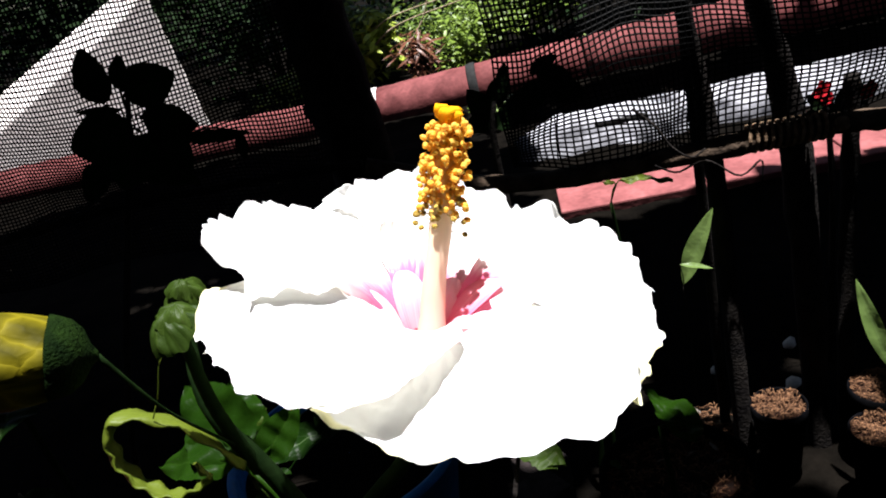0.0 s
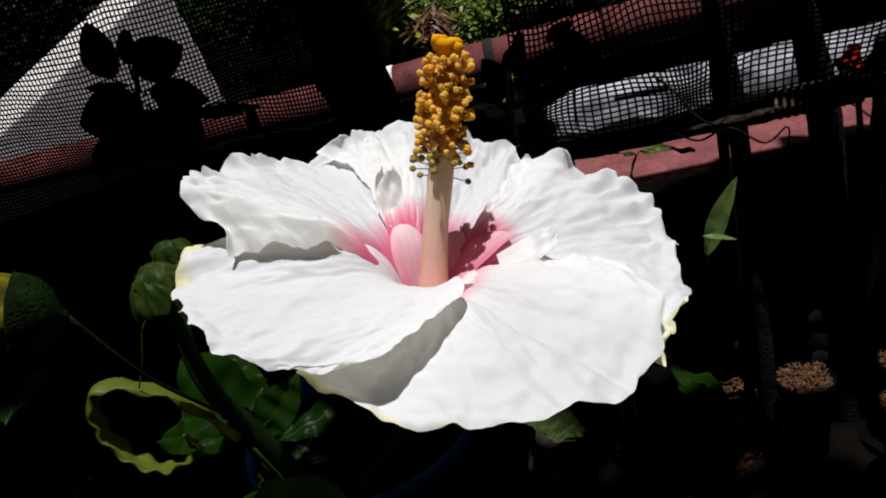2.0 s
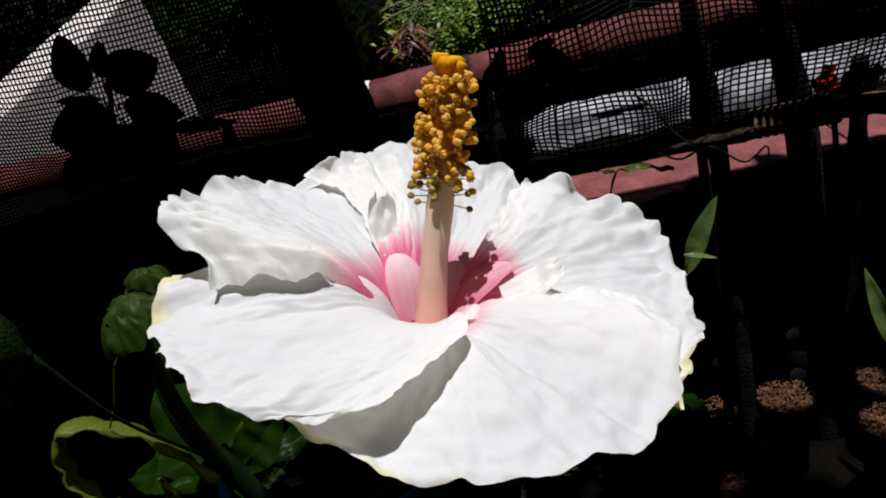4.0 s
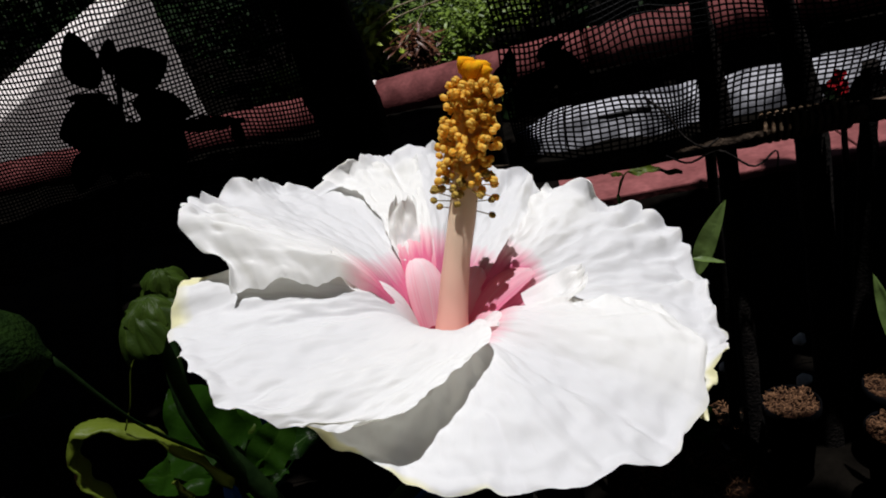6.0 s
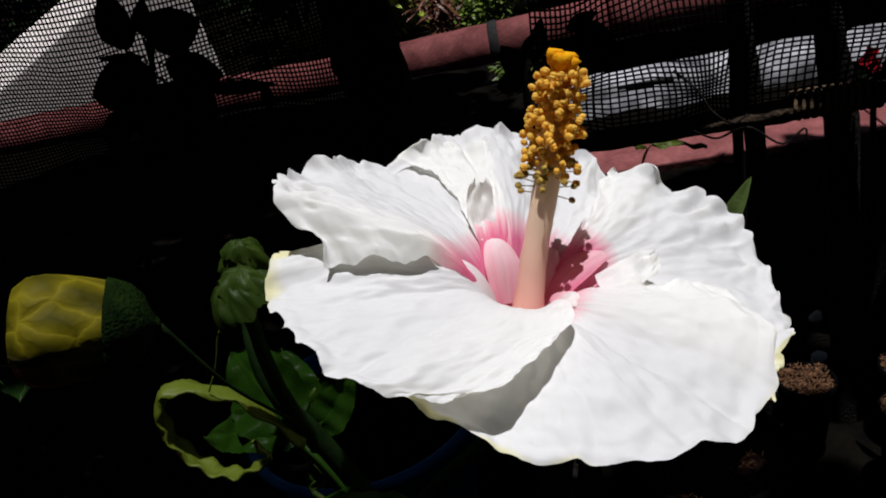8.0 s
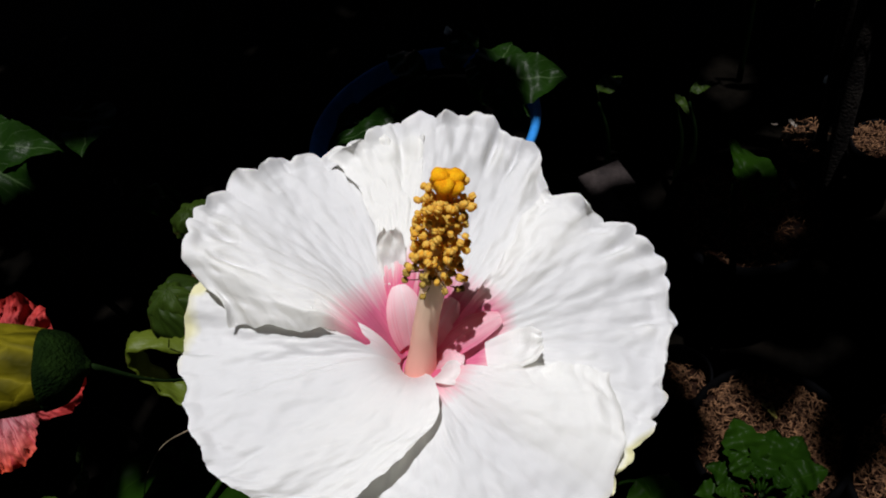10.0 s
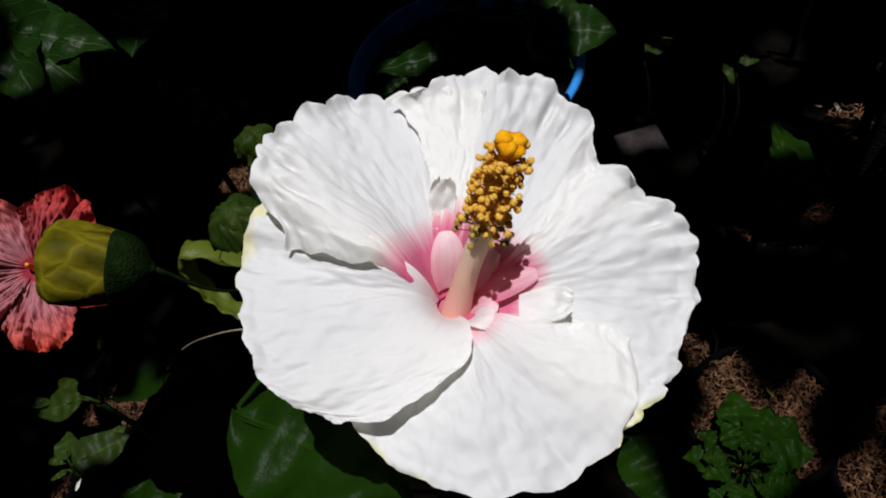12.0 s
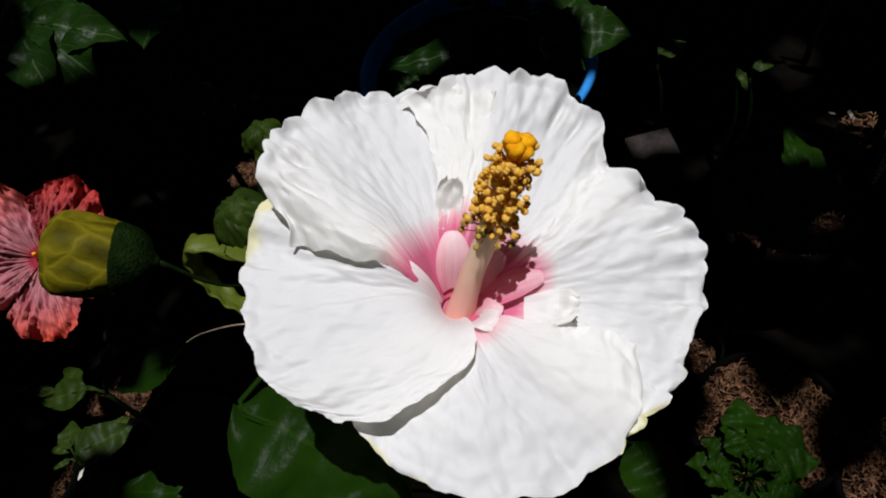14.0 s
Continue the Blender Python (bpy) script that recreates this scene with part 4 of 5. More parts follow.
for k in range(5):
    a = k * 2 * math.pi / 5 + 0.4
    d = SA * math.cos(a) + SB * math.sin(a)
    c = TOP + AX * (0.0072 + 0.0009 * ((k * 3) % 5 - 2) / 2) + d * 0.0022
    pads.append(tube_data([FINV @ p for p in (TOP - AX * 0.001, TOP + AX * 0.003 + d * 0.0012, c - AX * 0.0002)], [0.0012, 0.0012, 0.0014], 8, 7))
    v, uv = [], []
    for r, z in [(0.0001, -0.0034), (0.0014, -0.0024), (0.0024, -0.0004), (0.0025, 0.0008), (0.0016, 0.0016), (0.0001, 0.0016)]:
        for i in range(12):
            th = i * math.pi / 6
            w = r * (1 + 0.40 * noise.noise(Vector((math.cos(th) * 2 + k, math.sin(th) * 2, z * 900))))
            v.append(FINV @ (c + SA * (w * math.cos(th)) + SB * (w * math.sin(th)) + AX * z))
            uv.append((0, 0))
    pads.append((v, grid_faces(12, 6, True), uv))
part("stigma", join("stigma", pads, STIGMA), flower, "orange velvety five-lobed stigma")

# fat yellow-green bud in its calyx
BT, BB = Vector((-0.1490, 0.1720, 0.8900)), Vector((-0.1185, 0.1845, 0.8782))
bd = (BT - BB)
bud = part("bud", lathe("bud", [(0.0001, 0.002), (0.0085, 0.003), (0.0104, 0.006), (0.0114, 0.0095), (0.0124, 0.014), (0.0132, 0.0185), (0.0137, 0.0230), (0.0132, 0.0270), (0.0110, 0.0298), (0.0070, 0.0308), (0.0035, 0.0296), (0.0001, 0.0288)], BUD, 72, 0.13, 5, 2.2), hibiscus, "fat yellow-green folded flower bud", INV @ turned(BB, bd))
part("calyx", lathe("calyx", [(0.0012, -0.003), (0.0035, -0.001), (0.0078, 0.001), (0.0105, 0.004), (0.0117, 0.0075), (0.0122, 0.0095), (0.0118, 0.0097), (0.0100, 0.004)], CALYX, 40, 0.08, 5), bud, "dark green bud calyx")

# wilting leaf curled into a ring, with a crinkled edge
ringpts = [(-0.105, 0.222, 0.800), (-0.122, 0.219, 0.828), (-0.143, 0.213, 0.840), (-0.149, 0.209, 0.826), (-0.141, 0.206, 0.810), (-0.126, 0.204, 0.803), (-0.112, 0.206, 0.808), (-0.118, 0.210, 0.814)]


RM = sum((Vector(p) for p in ringpts), Vector()) / len(ringpts)
ringpts = [RM + 0.92 * (Vector(p) - RM) + Vector((-0.003, 0.003, -0.002)) for p in ringpts]


def ring_leaf():
    line = catmull([INV @ Vector(p) for p in ringpts], 70)
    verts, uvs = [], []
    for k, p in enumerate(line):
        f = k / 69
        d = (line[min(k + 1, 69)] - line[max(k - 1, 0)]).normalized()
        c = (line[35] + line[10]) / 2
        out = (p - c)
        out = (out - d * out.dot(d)).normalized()
        ax = d.cross(out)
        w = 0.0105 * math.sin(math.pi * min(1, 0.12 + f * 0.86)) ** 0.6
        for i in range(9):
            u = i / 8 * 2 - 1
            crink = 0.0011 * abs(u) * math.sin(f * 75 + 3 * u)
            verts.append(p + ax * (u * w / 2) - out * (0.0016 * u * u * w / 0.01 - crink))
            uvs.append(((u + 1) / 2, f))
    ob = part("leaf", mesh_from("leaf", verts, grid_faces(9, 70), RINGLEAF, uvs), hibiscus, "wilting leaf curled into a ring")
    sol = ob.modifiers.new("thickness", "SOLIDIFY")
    sol.thickness, sol.offset = 0.0008, 0


ring_leaf()

# young leaves still drooping and crumpled round the shoot tips
def hood(c, R, H, sd, tip=(0, 0, 1)):
    """A young lobed leaf that hangs down round its shoot tip like a small crumpled hood."""
    verts, uvs = [], []
    for j in range(18):
        rr = j / 17
        for i in range(70):
            th = 2 * math.pi * i / 69
            ring = Vector((math.cos(th) * 1.6 + sd, math.sin(th) * 1.6, rr))
            lobe = 1 + 0.26 * abs(math.cos(2.5 * th + sd)) * rr + 0.2 * noise.noise(ring)
            rad = R * lobe * math.sin(1.45 * rr) * (1 - 0.10 * abs(math.sin(5 * th + 2 * noise.noise(ring * 2))) * rr)
            z = -H * (1 - math.cos(1.75 * rr)) * (1 + 0.5 * noise.noise(ring * 1.3)) + 0.26 * R * rr * abs(math.sin(5 * th + sd)) + 0.10 * R * noise.noise(ring * 3.5)
            verts.append(Vector((rad * math.cos(th), rad * math.sin(th), z)))
            uvs.append((abs(((5 * i / 69) % 1.0) - 0.5) * 2, rr))
    part("leaf", mesh_from("leaf", verts, grid_faces(70, 18), YOUNG, uvs), hibiscus, "crumpled young leaf drooping at the shoot tip", INV @ turned(Vector(c), tip))


hood((-0.1225, 0.2535, 0.865), 0.0078, 0.0085, 1.0, (0.1, -0.3, 1))
hood((-0.1215, 0.2525, 0.867), 0.0045, 0.0050, 2.0, (0.3, 0, 1))
hood((-0.1090, 0.2135, 0.8725), 0.0096, 0.0088, 3.3, (-0.25, -0.2, 1))
hood((-0.1050, 0.2150, 0.8750), 0.0062, 0.0062, 4.1, (0.2, 0.1, 1))

part("tendril", tube("tendril", [INV @ Vector(p) for p in ((-0.131, 0.216, 0.832), (-0.125, 0.216, 0.842), (-0.121, 0.217, 0.852), (-0.117, 0.218, 0.857))], [0.0003, 0.0002], RINGLEAF, 5, 16, 0.3), hibiscus, "thin dry tendril")

stalk([(-0.105, 0.238, 0.62), (-0.20, 0.262, 0.645), (-0.288, 0.259, 0.600), (-0.376, 0.260, 0.500), (-0.405, 0.239, 0.450), (-0.438, 0.223, 0.420)], [0.0007, 0.0005, 0.0004], TWIG, "thin dry trailing shoot", 40)
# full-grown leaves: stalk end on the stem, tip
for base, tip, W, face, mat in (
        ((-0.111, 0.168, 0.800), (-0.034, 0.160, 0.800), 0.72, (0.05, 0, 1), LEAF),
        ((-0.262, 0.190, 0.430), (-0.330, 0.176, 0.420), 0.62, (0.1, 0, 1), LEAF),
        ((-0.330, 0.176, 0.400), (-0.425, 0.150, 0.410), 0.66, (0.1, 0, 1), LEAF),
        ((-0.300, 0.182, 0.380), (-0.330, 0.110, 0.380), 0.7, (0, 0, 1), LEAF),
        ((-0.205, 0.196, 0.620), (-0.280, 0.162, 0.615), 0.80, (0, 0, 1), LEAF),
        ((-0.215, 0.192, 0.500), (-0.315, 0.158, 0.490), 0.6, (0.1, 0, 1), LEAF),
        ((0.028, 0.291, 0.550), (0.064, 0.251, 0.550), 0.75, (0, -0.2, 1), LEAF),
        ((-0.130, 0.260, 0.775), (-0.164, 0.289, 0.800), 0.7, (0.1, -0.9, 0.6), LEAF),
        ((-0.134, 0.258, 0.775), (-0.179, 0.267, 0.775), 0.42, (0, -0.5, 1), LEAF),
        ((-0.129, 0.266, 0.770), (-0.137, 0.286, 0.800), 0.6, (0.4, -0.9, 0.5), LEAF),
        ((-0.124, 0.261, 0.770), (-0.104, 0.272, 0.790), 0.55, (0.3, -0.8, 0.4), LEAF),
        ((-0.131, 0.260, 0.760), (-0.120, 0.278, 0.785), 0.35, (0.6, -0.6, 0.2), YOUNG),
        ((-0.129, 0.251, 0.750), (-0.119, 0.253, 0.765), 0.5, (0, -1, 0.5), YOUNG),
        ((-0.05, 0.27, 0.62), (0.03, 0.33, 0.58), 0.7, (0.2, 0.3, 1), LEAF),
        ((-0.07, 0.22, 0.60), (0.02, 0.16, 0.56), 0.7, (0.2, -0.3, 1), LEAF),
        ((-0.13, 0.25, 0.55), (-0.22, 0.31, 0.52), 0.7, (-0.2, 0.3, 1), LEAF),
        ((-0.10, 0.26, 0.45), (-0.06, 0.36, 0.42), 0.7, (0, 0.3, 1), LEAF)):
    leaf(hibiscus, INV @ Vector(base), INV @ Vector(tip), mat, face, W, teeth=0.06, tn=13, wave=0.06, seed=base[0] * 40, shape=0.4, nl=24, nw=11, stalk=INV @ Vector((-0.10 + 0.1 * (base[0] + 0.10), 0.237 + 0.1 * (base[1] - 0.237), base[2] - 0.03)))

stalk([(-0.09, 0.235, 0.56), (-0.05, 0.25, 0.62), (-0.015, 0.314, 0.720)], [0.002, 0.0016, 0.0012], BARK)
for base, tip, W in (((-0.021, 0.315, 0.722), (0.005, 0.293, 0.719), 0.55), ((-0.009, 0.306, 0.718), (0.001, 0.292, 0.717), 0.9)):
    leaf(hibiscus, INV @ Vector(base), INV @ Vector(tip), YOUNG, (0.2, -0.6, 1), W, teeth=0.2, tn=5, wave=0.06, seed=0.4, nl=20, nw=9)

# ---- the red hibiscus beside it ----
red = thing("red_hibiscus_plant", "hibiscus stem with a red and pink veined flower", "plant", (-0.33, 0.27, 0.0))
RC, RN = Vector((-0.363, 0.243, 0.698)), Vector((0.55, -0.25, 0.80)).normalized()
RU = Vector((0, 1, 0)).cross(RN).normalized()
RV = RN.cross(RU)
part("stem", tube("stem", [(-0.16, 0.06, -0.02), (-0.155, 0.05, 0.35), (-0.11, 0.02, 0.60), RC - Vector((-0.33, 0.27, 0)) - RN * 0.03], [0.007, 0.005, 0.004, 0.003], BARK, 8, 24, 0.1), red)
rflower = part("flower", lathe("calyx", [(0.002, -0.010), (0.007, -0.006), (0.009, 0.002), (0.010, 0.010), (0.009, 0.010)], YOUNG, 24, 0.2, 5), red, "red hibiscus flower with pale pink veins", turned(RC - Vector((-0.33, 0.27, 0)) - RN * 0.02, RN))
RINV = (Matrix.Translation((-0.33, 0.27, 0)) @ turned(RC - Vector((-0.33, 0.27, 0)) - RN * 0.02, RN)).inverted()
for k in range(5):
    verts, uvs = [], []
    for j in range(30):
        r = j / 29
        for i in range(50):
            s = i / 49 * 2 - 1
            R = 0.057 * (1 - 0.36 * s * s) * (1 + 0.05 * noise.noise(Vector((s * 6, k * 5.0, 0))))
            rho = 0.004 + (R - 0.004) * r
            phi = radians(72 * k + 20 + s * 39)
            e = max(0, (r - 0.6) / 0.4)
            h = -0.012 + 0.013 * (1 - math.exp(-(rho / 0.018) ** 1.6)) + 0.006 * s * r + 0.030 * e * noise.noise(Vector((s * 3.5 + k * 3, r, k))) + 0.010 * noise.noise(Vector((s * 9, r * 3, k))) * r + 0.008 * noise.noise(Vector((s * 17, r * 9, k))) * r + 0.0022 * noise.noise(Vector((s * 38, r * 16, k))) * r
            verts.append(RINV @ (RC + RU * (rho * math.cos(phi)) + RV * (rho * math.sin(phi)) + RN * h))
            uvs.append(((s + 1) / 2, rho / 0.057))
    part("petal", mesh_from("petal", verts, grid_faces(50, 30), DEEPRED if k in (0, 1) else RED, uvs), rflower, "crumpled red petal with pale veins")
part("column", tube("column", [RINV @ (RC + RN * q) for q in (-0.012, 0.002, 0.016)], [0.0022, 0.0018, 0.0012], ORANGE, 10, 12, 0.2), rflower, "short orange column")
for k in range(4):
    a = 2.4 + 0.55 * k
    b = Vector((-0.156 + 0.01 * math.cos(a), 0.05 + 0.01 * math.sin(a), 0.22 + 0.04 * k))
    leaf(red, b, b + Vector((0.08 * math.cos(a), 0.08 * math.sin(a), 0.01)), LEAF, (0, 0, 1), 0.7, teeth=0.06, tn=12, nl=18, nw=9, seed=k)


# ---- potted plants ----
def pot(at, r, h, label, soil=0.03, seed=1, mat=POT, chips=520, group="black plant pots"):
    """A turned plastic pot with a rolled rim, filled with soil and coir chips."""
    ob = thing("flower_pot", label, "pot", at, group)
    prof = [(0.001, 0.004), (0.68 * r, 0.004), (0.70 * r, 0.0), (0.74 * r, 0.006), (0.93 * r, h - 0.028), (0.94 * r, h - 0.025), (1.03 * r, h - 0.024), (1.05 * r, h - 0.012), (1.04 * r, h), (0.99 * r, h + 0.001), (0.955 * r, h - 0.004), (0.93 * r, h - 0.05)]
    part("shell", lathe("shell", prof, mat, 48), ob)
    rnd = random.Random(seed)
    verts, rings, sides = [], 8, 28
    for j in range(rings):
        for i in range(sides):
            th, q = 2 * math.pi * i / sides, 0.94 * r * (j + 0.02) / (rings - 1)
            verts.append((q * math.cos(th), q * math.sin(th), h - soil + 0.009 * noise.noise(Vector((q * math.cos(th) * 40 + seed, q * math.sin(th) * 40, seed)))))
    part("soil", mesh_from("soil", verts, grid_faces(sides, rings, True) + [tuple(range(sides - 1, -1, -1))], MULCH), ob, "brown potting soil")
    pieces = []
    for k in range(chips):
        q, th = 0.93 * r * math.sqrt(rnd.random()), rnd.uniform(0, 6.28)
        c = Vector((q * math.cos(th), q * math.sin(th), h - soil + 0.005 + 0.009 * noise.noise(Vector((q * math.cos(th) * 40 + seed, q * math.sin(th) * 40, seed)))))
        a = rnd.uniform(0, 6.28)
        d = Vector((math.cos(a), math.sin(a), rnd.uniform(-0.3, 0.5))) * rnd.uniform(0.0025, 0.0070)
        bend = Vector((rnd.uniform(-1, 1), rnd.uniform(-1, 1), rnd.uniform(0, 1))) * 0.0045
        pieces.append(tube_data([c - d, c + bend, c + d], [0.0005, 0.0009, 0.0005], 4, 5))
    part("chip_layer", join("chip_layer", pieces, CHIP), ob, "pale coir chips", kind="stuff")
    return ob


def litter(at, r, count, seed):
    """A low heap of coir chips and crumbs spilt on the soil."""
    rnd = random.Random(seed)
    ob = thing("coir_litter", "spilt coir chips scattered on the dark soil", "mulch", at, kind="stuff")
    pieces = []
    for k in range(count):
        q, th, a = r * rnd.random() ** 0.7, rnd.uniform(0, 6.28), rnd.uniform(0, 6.28)
        c = Vector((q * math.cos(th), 1.4 * q * math.sin(th), 0.004 + 0.010 * (1 - q / r) * rnd.random()))
        d = Vector((math.cos(a), math.sin(a), rnd.uniform(-0.2, 0.6))) * rnd.uniform(0.003, 0.009)
        pieces.append(tube_data([c - d, c + Vector((rnd.uniform(-1, 1), rnd.uniform(-1, 1), rnd.uniform(0, 1))) * 0.004, c + d], [0.0007, 0.0014, 0.0006], 4, 5))
    part("chip_layer", join("chip_layer", pieces, CHIP), ob, kind="stuff")


def rosette(at, count, L, mat, label, seed, tilt=0.35, W=0.6, name="potted_plant", stem=0.05, lean=(0.0, 0.0), **kw):
    rnd = random.Random(seed)
    ob = thing(name, label, "plant", at)
    part("stem", tube("stem", [(0, 0, -0.02), (0.004 + 0.3 * lean[0], 0.3 * lean[1], stem * 0.5), (lean[0], 0.003 + lean[1], stem)], [0.004, 0.003, 0.002], STEM, 7, 10, 0.1), ob)
    for k in range(count):
        a = k * 2.399 + seed
        up = 0.4 + 0.6 * k / count
        b = Vector((0.006 * math.cos(a) + lean[0] * up ** 1.5, 0.006 * math.sin(a) + lean[1] * up ** 1.5, stem * up))
        d = Vector((math.cos(a), math.sin(a), rnd.uniform(0.0, 2.0) * tilt))
        ln = L * rnd.uniform(0.8, 1.1) * (1.1 - 0.75 * (k / count) ** 2)
        leaf(ob, b + d * 0.012, b + d.normalized() * ln, mat, (-0.3 * math.cos(a), -0.3 * math.sin(a), 1), W, nl=26, nw=9, seed=k * 0.37, stalk=b, **kw)
    return ob


pot((0.143, 0.460, 0.0), 0.078, 0.262, "black plastic pot filled with brown coir mulch", seed=1, chips=1250, soil=0.012)
pot((0.294, 0.436, 0.0), 0.080, 0.262, "black plastic pot filled with brown coir mulch", seed=2, chips=1250, soil=0.012)
pot((0.330, 1.018, 0.0), 0.042, 0.130, "small black pot of coir mulch beside the fence posts", seed=3, soil=0.006, chips=330)
pot((0.490, 1.025, 0.0), 0.046, 0.130, "small black pot of coir mulch beside the fence posts", seed=4, soil=0.006, chips=380)
pot((0.446, 0.928, 0.0), 0.042, 0.130, "small black pot of coir mulch beside the fence posts", seed=10, soil=0.006, chips=330)
pot((0.130, 0.816, 0.0), 0.104, 0.205, "black plastic pot of coir mulch beside the fence", seed=5, soil=0.02)
pot((0.052, 0.538, 0.0), 0.036, 0.235, "small black pot of coir mulch between larger pots", seed=9, soil=0.040, chips=170)
pot((-0.652, 0.272, 0.0), 0.055, 0.205, "black plastic pot of dark mulch under the leaves", seed=6)
pot((-0.690, 0.138, 0.0), 0.060, 0.210, "black plastic pot of dark mulch under the leaves", seed=7)
pot((-0.654, 0.655, 0.0), 0.032, 0.210, "black plastic pot of dark mulch", seed=8, soil=0.004, chips=260)

litter((0.250, 1.140, 0.0), 0.040, 190, 31)
litter((0.150, 1.040, 0.0), 0.036, 170, 32)
litter((0.226, 1.005, 0.0), 0.030, 120, 33)

rosette((0.134, 0.402, 0.236), 17, 0.064, LEAF, "leafy green seedling with toothed leaves in a mulch pot", 1, W=0.72, stem=0.06, lean=(-0.004, -0.022), teeth=0.24, tn=6, wave=0.085, fold=0.3)


def leafy(at, label, blades, mat, name="leafy_plant"):
    """A plant with a stem from the ground and a few broad leaves: stalk end, tip, width."""
    ob = thing(name, label, "plant", (at[0], at[1], 0.0))
    inv = Matrix.Translation(ob.location).inverted()
    top = inv @ Vector(at)
    part("stem", tube("stem", [(0, 0, -0.02), top * 0.5 + Vector((0.01, 0, 0)), top], [0.006, 0.005, 0.003], STEM, 7, 14, 0.15), ob)
    for k, (b, t, W) in enumerate(blades):
        leaf(ob, inv @ Vector(b), inv @ Vector(t), mat, (0.1, -0.35, 1), W, teeth=0.08, tn=14, nl=26, nw=11, wave=0.055, seed=k * 0.41 + at[0], shape=0.38, stalk=top)
    return ob


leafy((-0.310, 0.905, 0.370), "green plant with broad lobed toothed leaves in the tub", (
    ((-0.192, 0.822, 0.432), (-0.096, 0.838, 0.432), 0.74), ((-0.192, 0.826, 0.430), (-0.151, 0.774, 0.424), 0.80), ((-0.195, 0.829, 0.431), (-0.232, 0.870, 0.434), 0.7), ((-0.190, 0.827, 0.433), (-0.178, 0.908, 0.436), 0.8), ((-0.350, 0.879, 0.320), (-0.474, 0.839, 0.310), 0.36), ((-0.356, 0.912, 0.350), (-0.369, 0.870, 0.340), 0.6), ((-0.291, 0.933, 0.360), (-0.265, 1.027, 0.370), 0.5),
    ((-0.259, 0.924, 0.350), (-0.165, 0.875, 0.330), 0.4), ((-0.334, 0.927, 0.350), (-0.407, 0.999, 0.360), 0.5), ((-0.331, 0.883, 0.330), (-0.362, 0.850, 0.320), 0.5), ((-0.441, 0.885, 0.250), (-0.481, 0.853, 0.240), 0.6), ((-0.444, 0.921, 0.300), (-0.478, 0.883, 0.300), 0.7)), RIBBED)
leafy((-0.596, 0.252, 0.285), "small green plant with pointed leaves in a mulch pot", (
    ((-0.614, 0.245, 0.300), (-0.676, 0.214, 0.290), 0.55), ((-0.622, 0.250, 0.295), (-0.684, 0.258, 0.285), 0.45), ((-0.660, 0.232, 0.290), (-0.726, 0.216, 0.292), 0.22),
    ((-0.592, 0.318, 0.350), (-0.594, 0.296, 0.345), 0.5), ((-0.580, 0.290, 0.345), (-0.568, 0.264, 0.340), 0.6), ((-0.574, 0.268, 0.335), (-0.552, 0.248, 0.335), 0.4)), YOUNG, "seedling")
leafy((-0.575, 0.168, 0.270), "low plant with rounded dark green leaves among the mulch", (
    ((-0.574, 0.174, 0.300), (-0.529, 0.224, 0.302), 0.66), ((-0.586, 0.178, 0.298), (-0.612, 0.206, 0.300), 0.8), ((-0.570, 0.190, 0.290), (-0.548, 0.236, 0.290), 0.45), ((-0.585, 0.168, 0.290), (-0.600, 0.150, 0.290), 0.3),
    ((-0.560, 0.170, 0.290), (-0.522, 0.136, 0.292), 0.6), ((-0.590, 0.190, 0.285), (-0.622, 0.166, 0.285), 0.4), ((-0.540, 0.160, 0.290), (-0.480, 0.150, 0.300), 0.5)), YOUNG, "seedling")
leafy((-0.610, 0.470, 0.690), "broad lobed dark green leaf with pale ribs", (
    ((-0.584, 0.460, 0.702), (-0.455, 0.412, 0.692), 0.52), ((-0.560, 0.450, 0.699), (-0.490, 0.386, 0.690), 0.6), ((-0.560, 0.454, 0.701), (-0.505, 0.474, 0.704), 0.8), ((-0.540, 0.448, 0.700), (-0.452, 0.452, 0.700), 0.55), ((-0.584, 0.455, 0.698), (-0.560, 0.392, 0.692), 0.7)), RIBBED)
leafy((-0.505, 0.560, 0.630), "crinkled dark green leaf on a tall stem", (
    ((-0.492, 0.548, 0.652), (-0.478, 0.488, 0.655), 0.95), ((-0.496, 0.546, 0.650), (-0.526, 0.504, 0.650), 0.6)), RIBBED)
leafy((-0.560, 0.560, 0.530), "slender leaf in half shade", (((-0.528, 0.534, 0.550), (-0.436, 0.500, 0.550), 0.26),), LEAF)
leafy((0.100, 0.690, 0.395), "upright folded green leaf between the pots", (
    ((0.132, 0.655, 0.400), (0.104, 0.742, 0.412), 0.46), ((0.124, 0.668, 0.402), (0.094, 0.745, 0.416), 0.24)), LEAF, "seedling")
leafy((-0.868, 0.827, 0.200), "half-shaded leaf low over the soil", (((-0.877, 0.833, 0.200), (-0.775, 0.797, 0.190), 0.35),), YOUNG)
for b, t, W in (((-0.095, 1.058, 0.200), (-0.058, 1.104, 0.200), 0.55), ((0.028, 1.050, 0.200), (0.050, 1.006, 0.200), 0.28), ((0.050, 1.055, 0.200), (0.085, 1.075, 0.205), 0.5), ((0.044, 0.862, 0.200), (0.056, 0.845, 0.200), 0.6)):
    leafy(Vector(b) - Vector((0, 0, 0.02)), "small seedling with one lit green leaf", ((b, t, W),), YOUNG, "seedling")
leafy((0.140, 1.330, 0.400), "low plant with long olive leaves behind the pole", (
    ((0.160, 1.310, 0.450), (0.252, 1.295, 0.447), 0.22), ((0.152, 1.320, 0.440), (0.110, 1.300, 0.466), 0.2)), RINGLEAF)


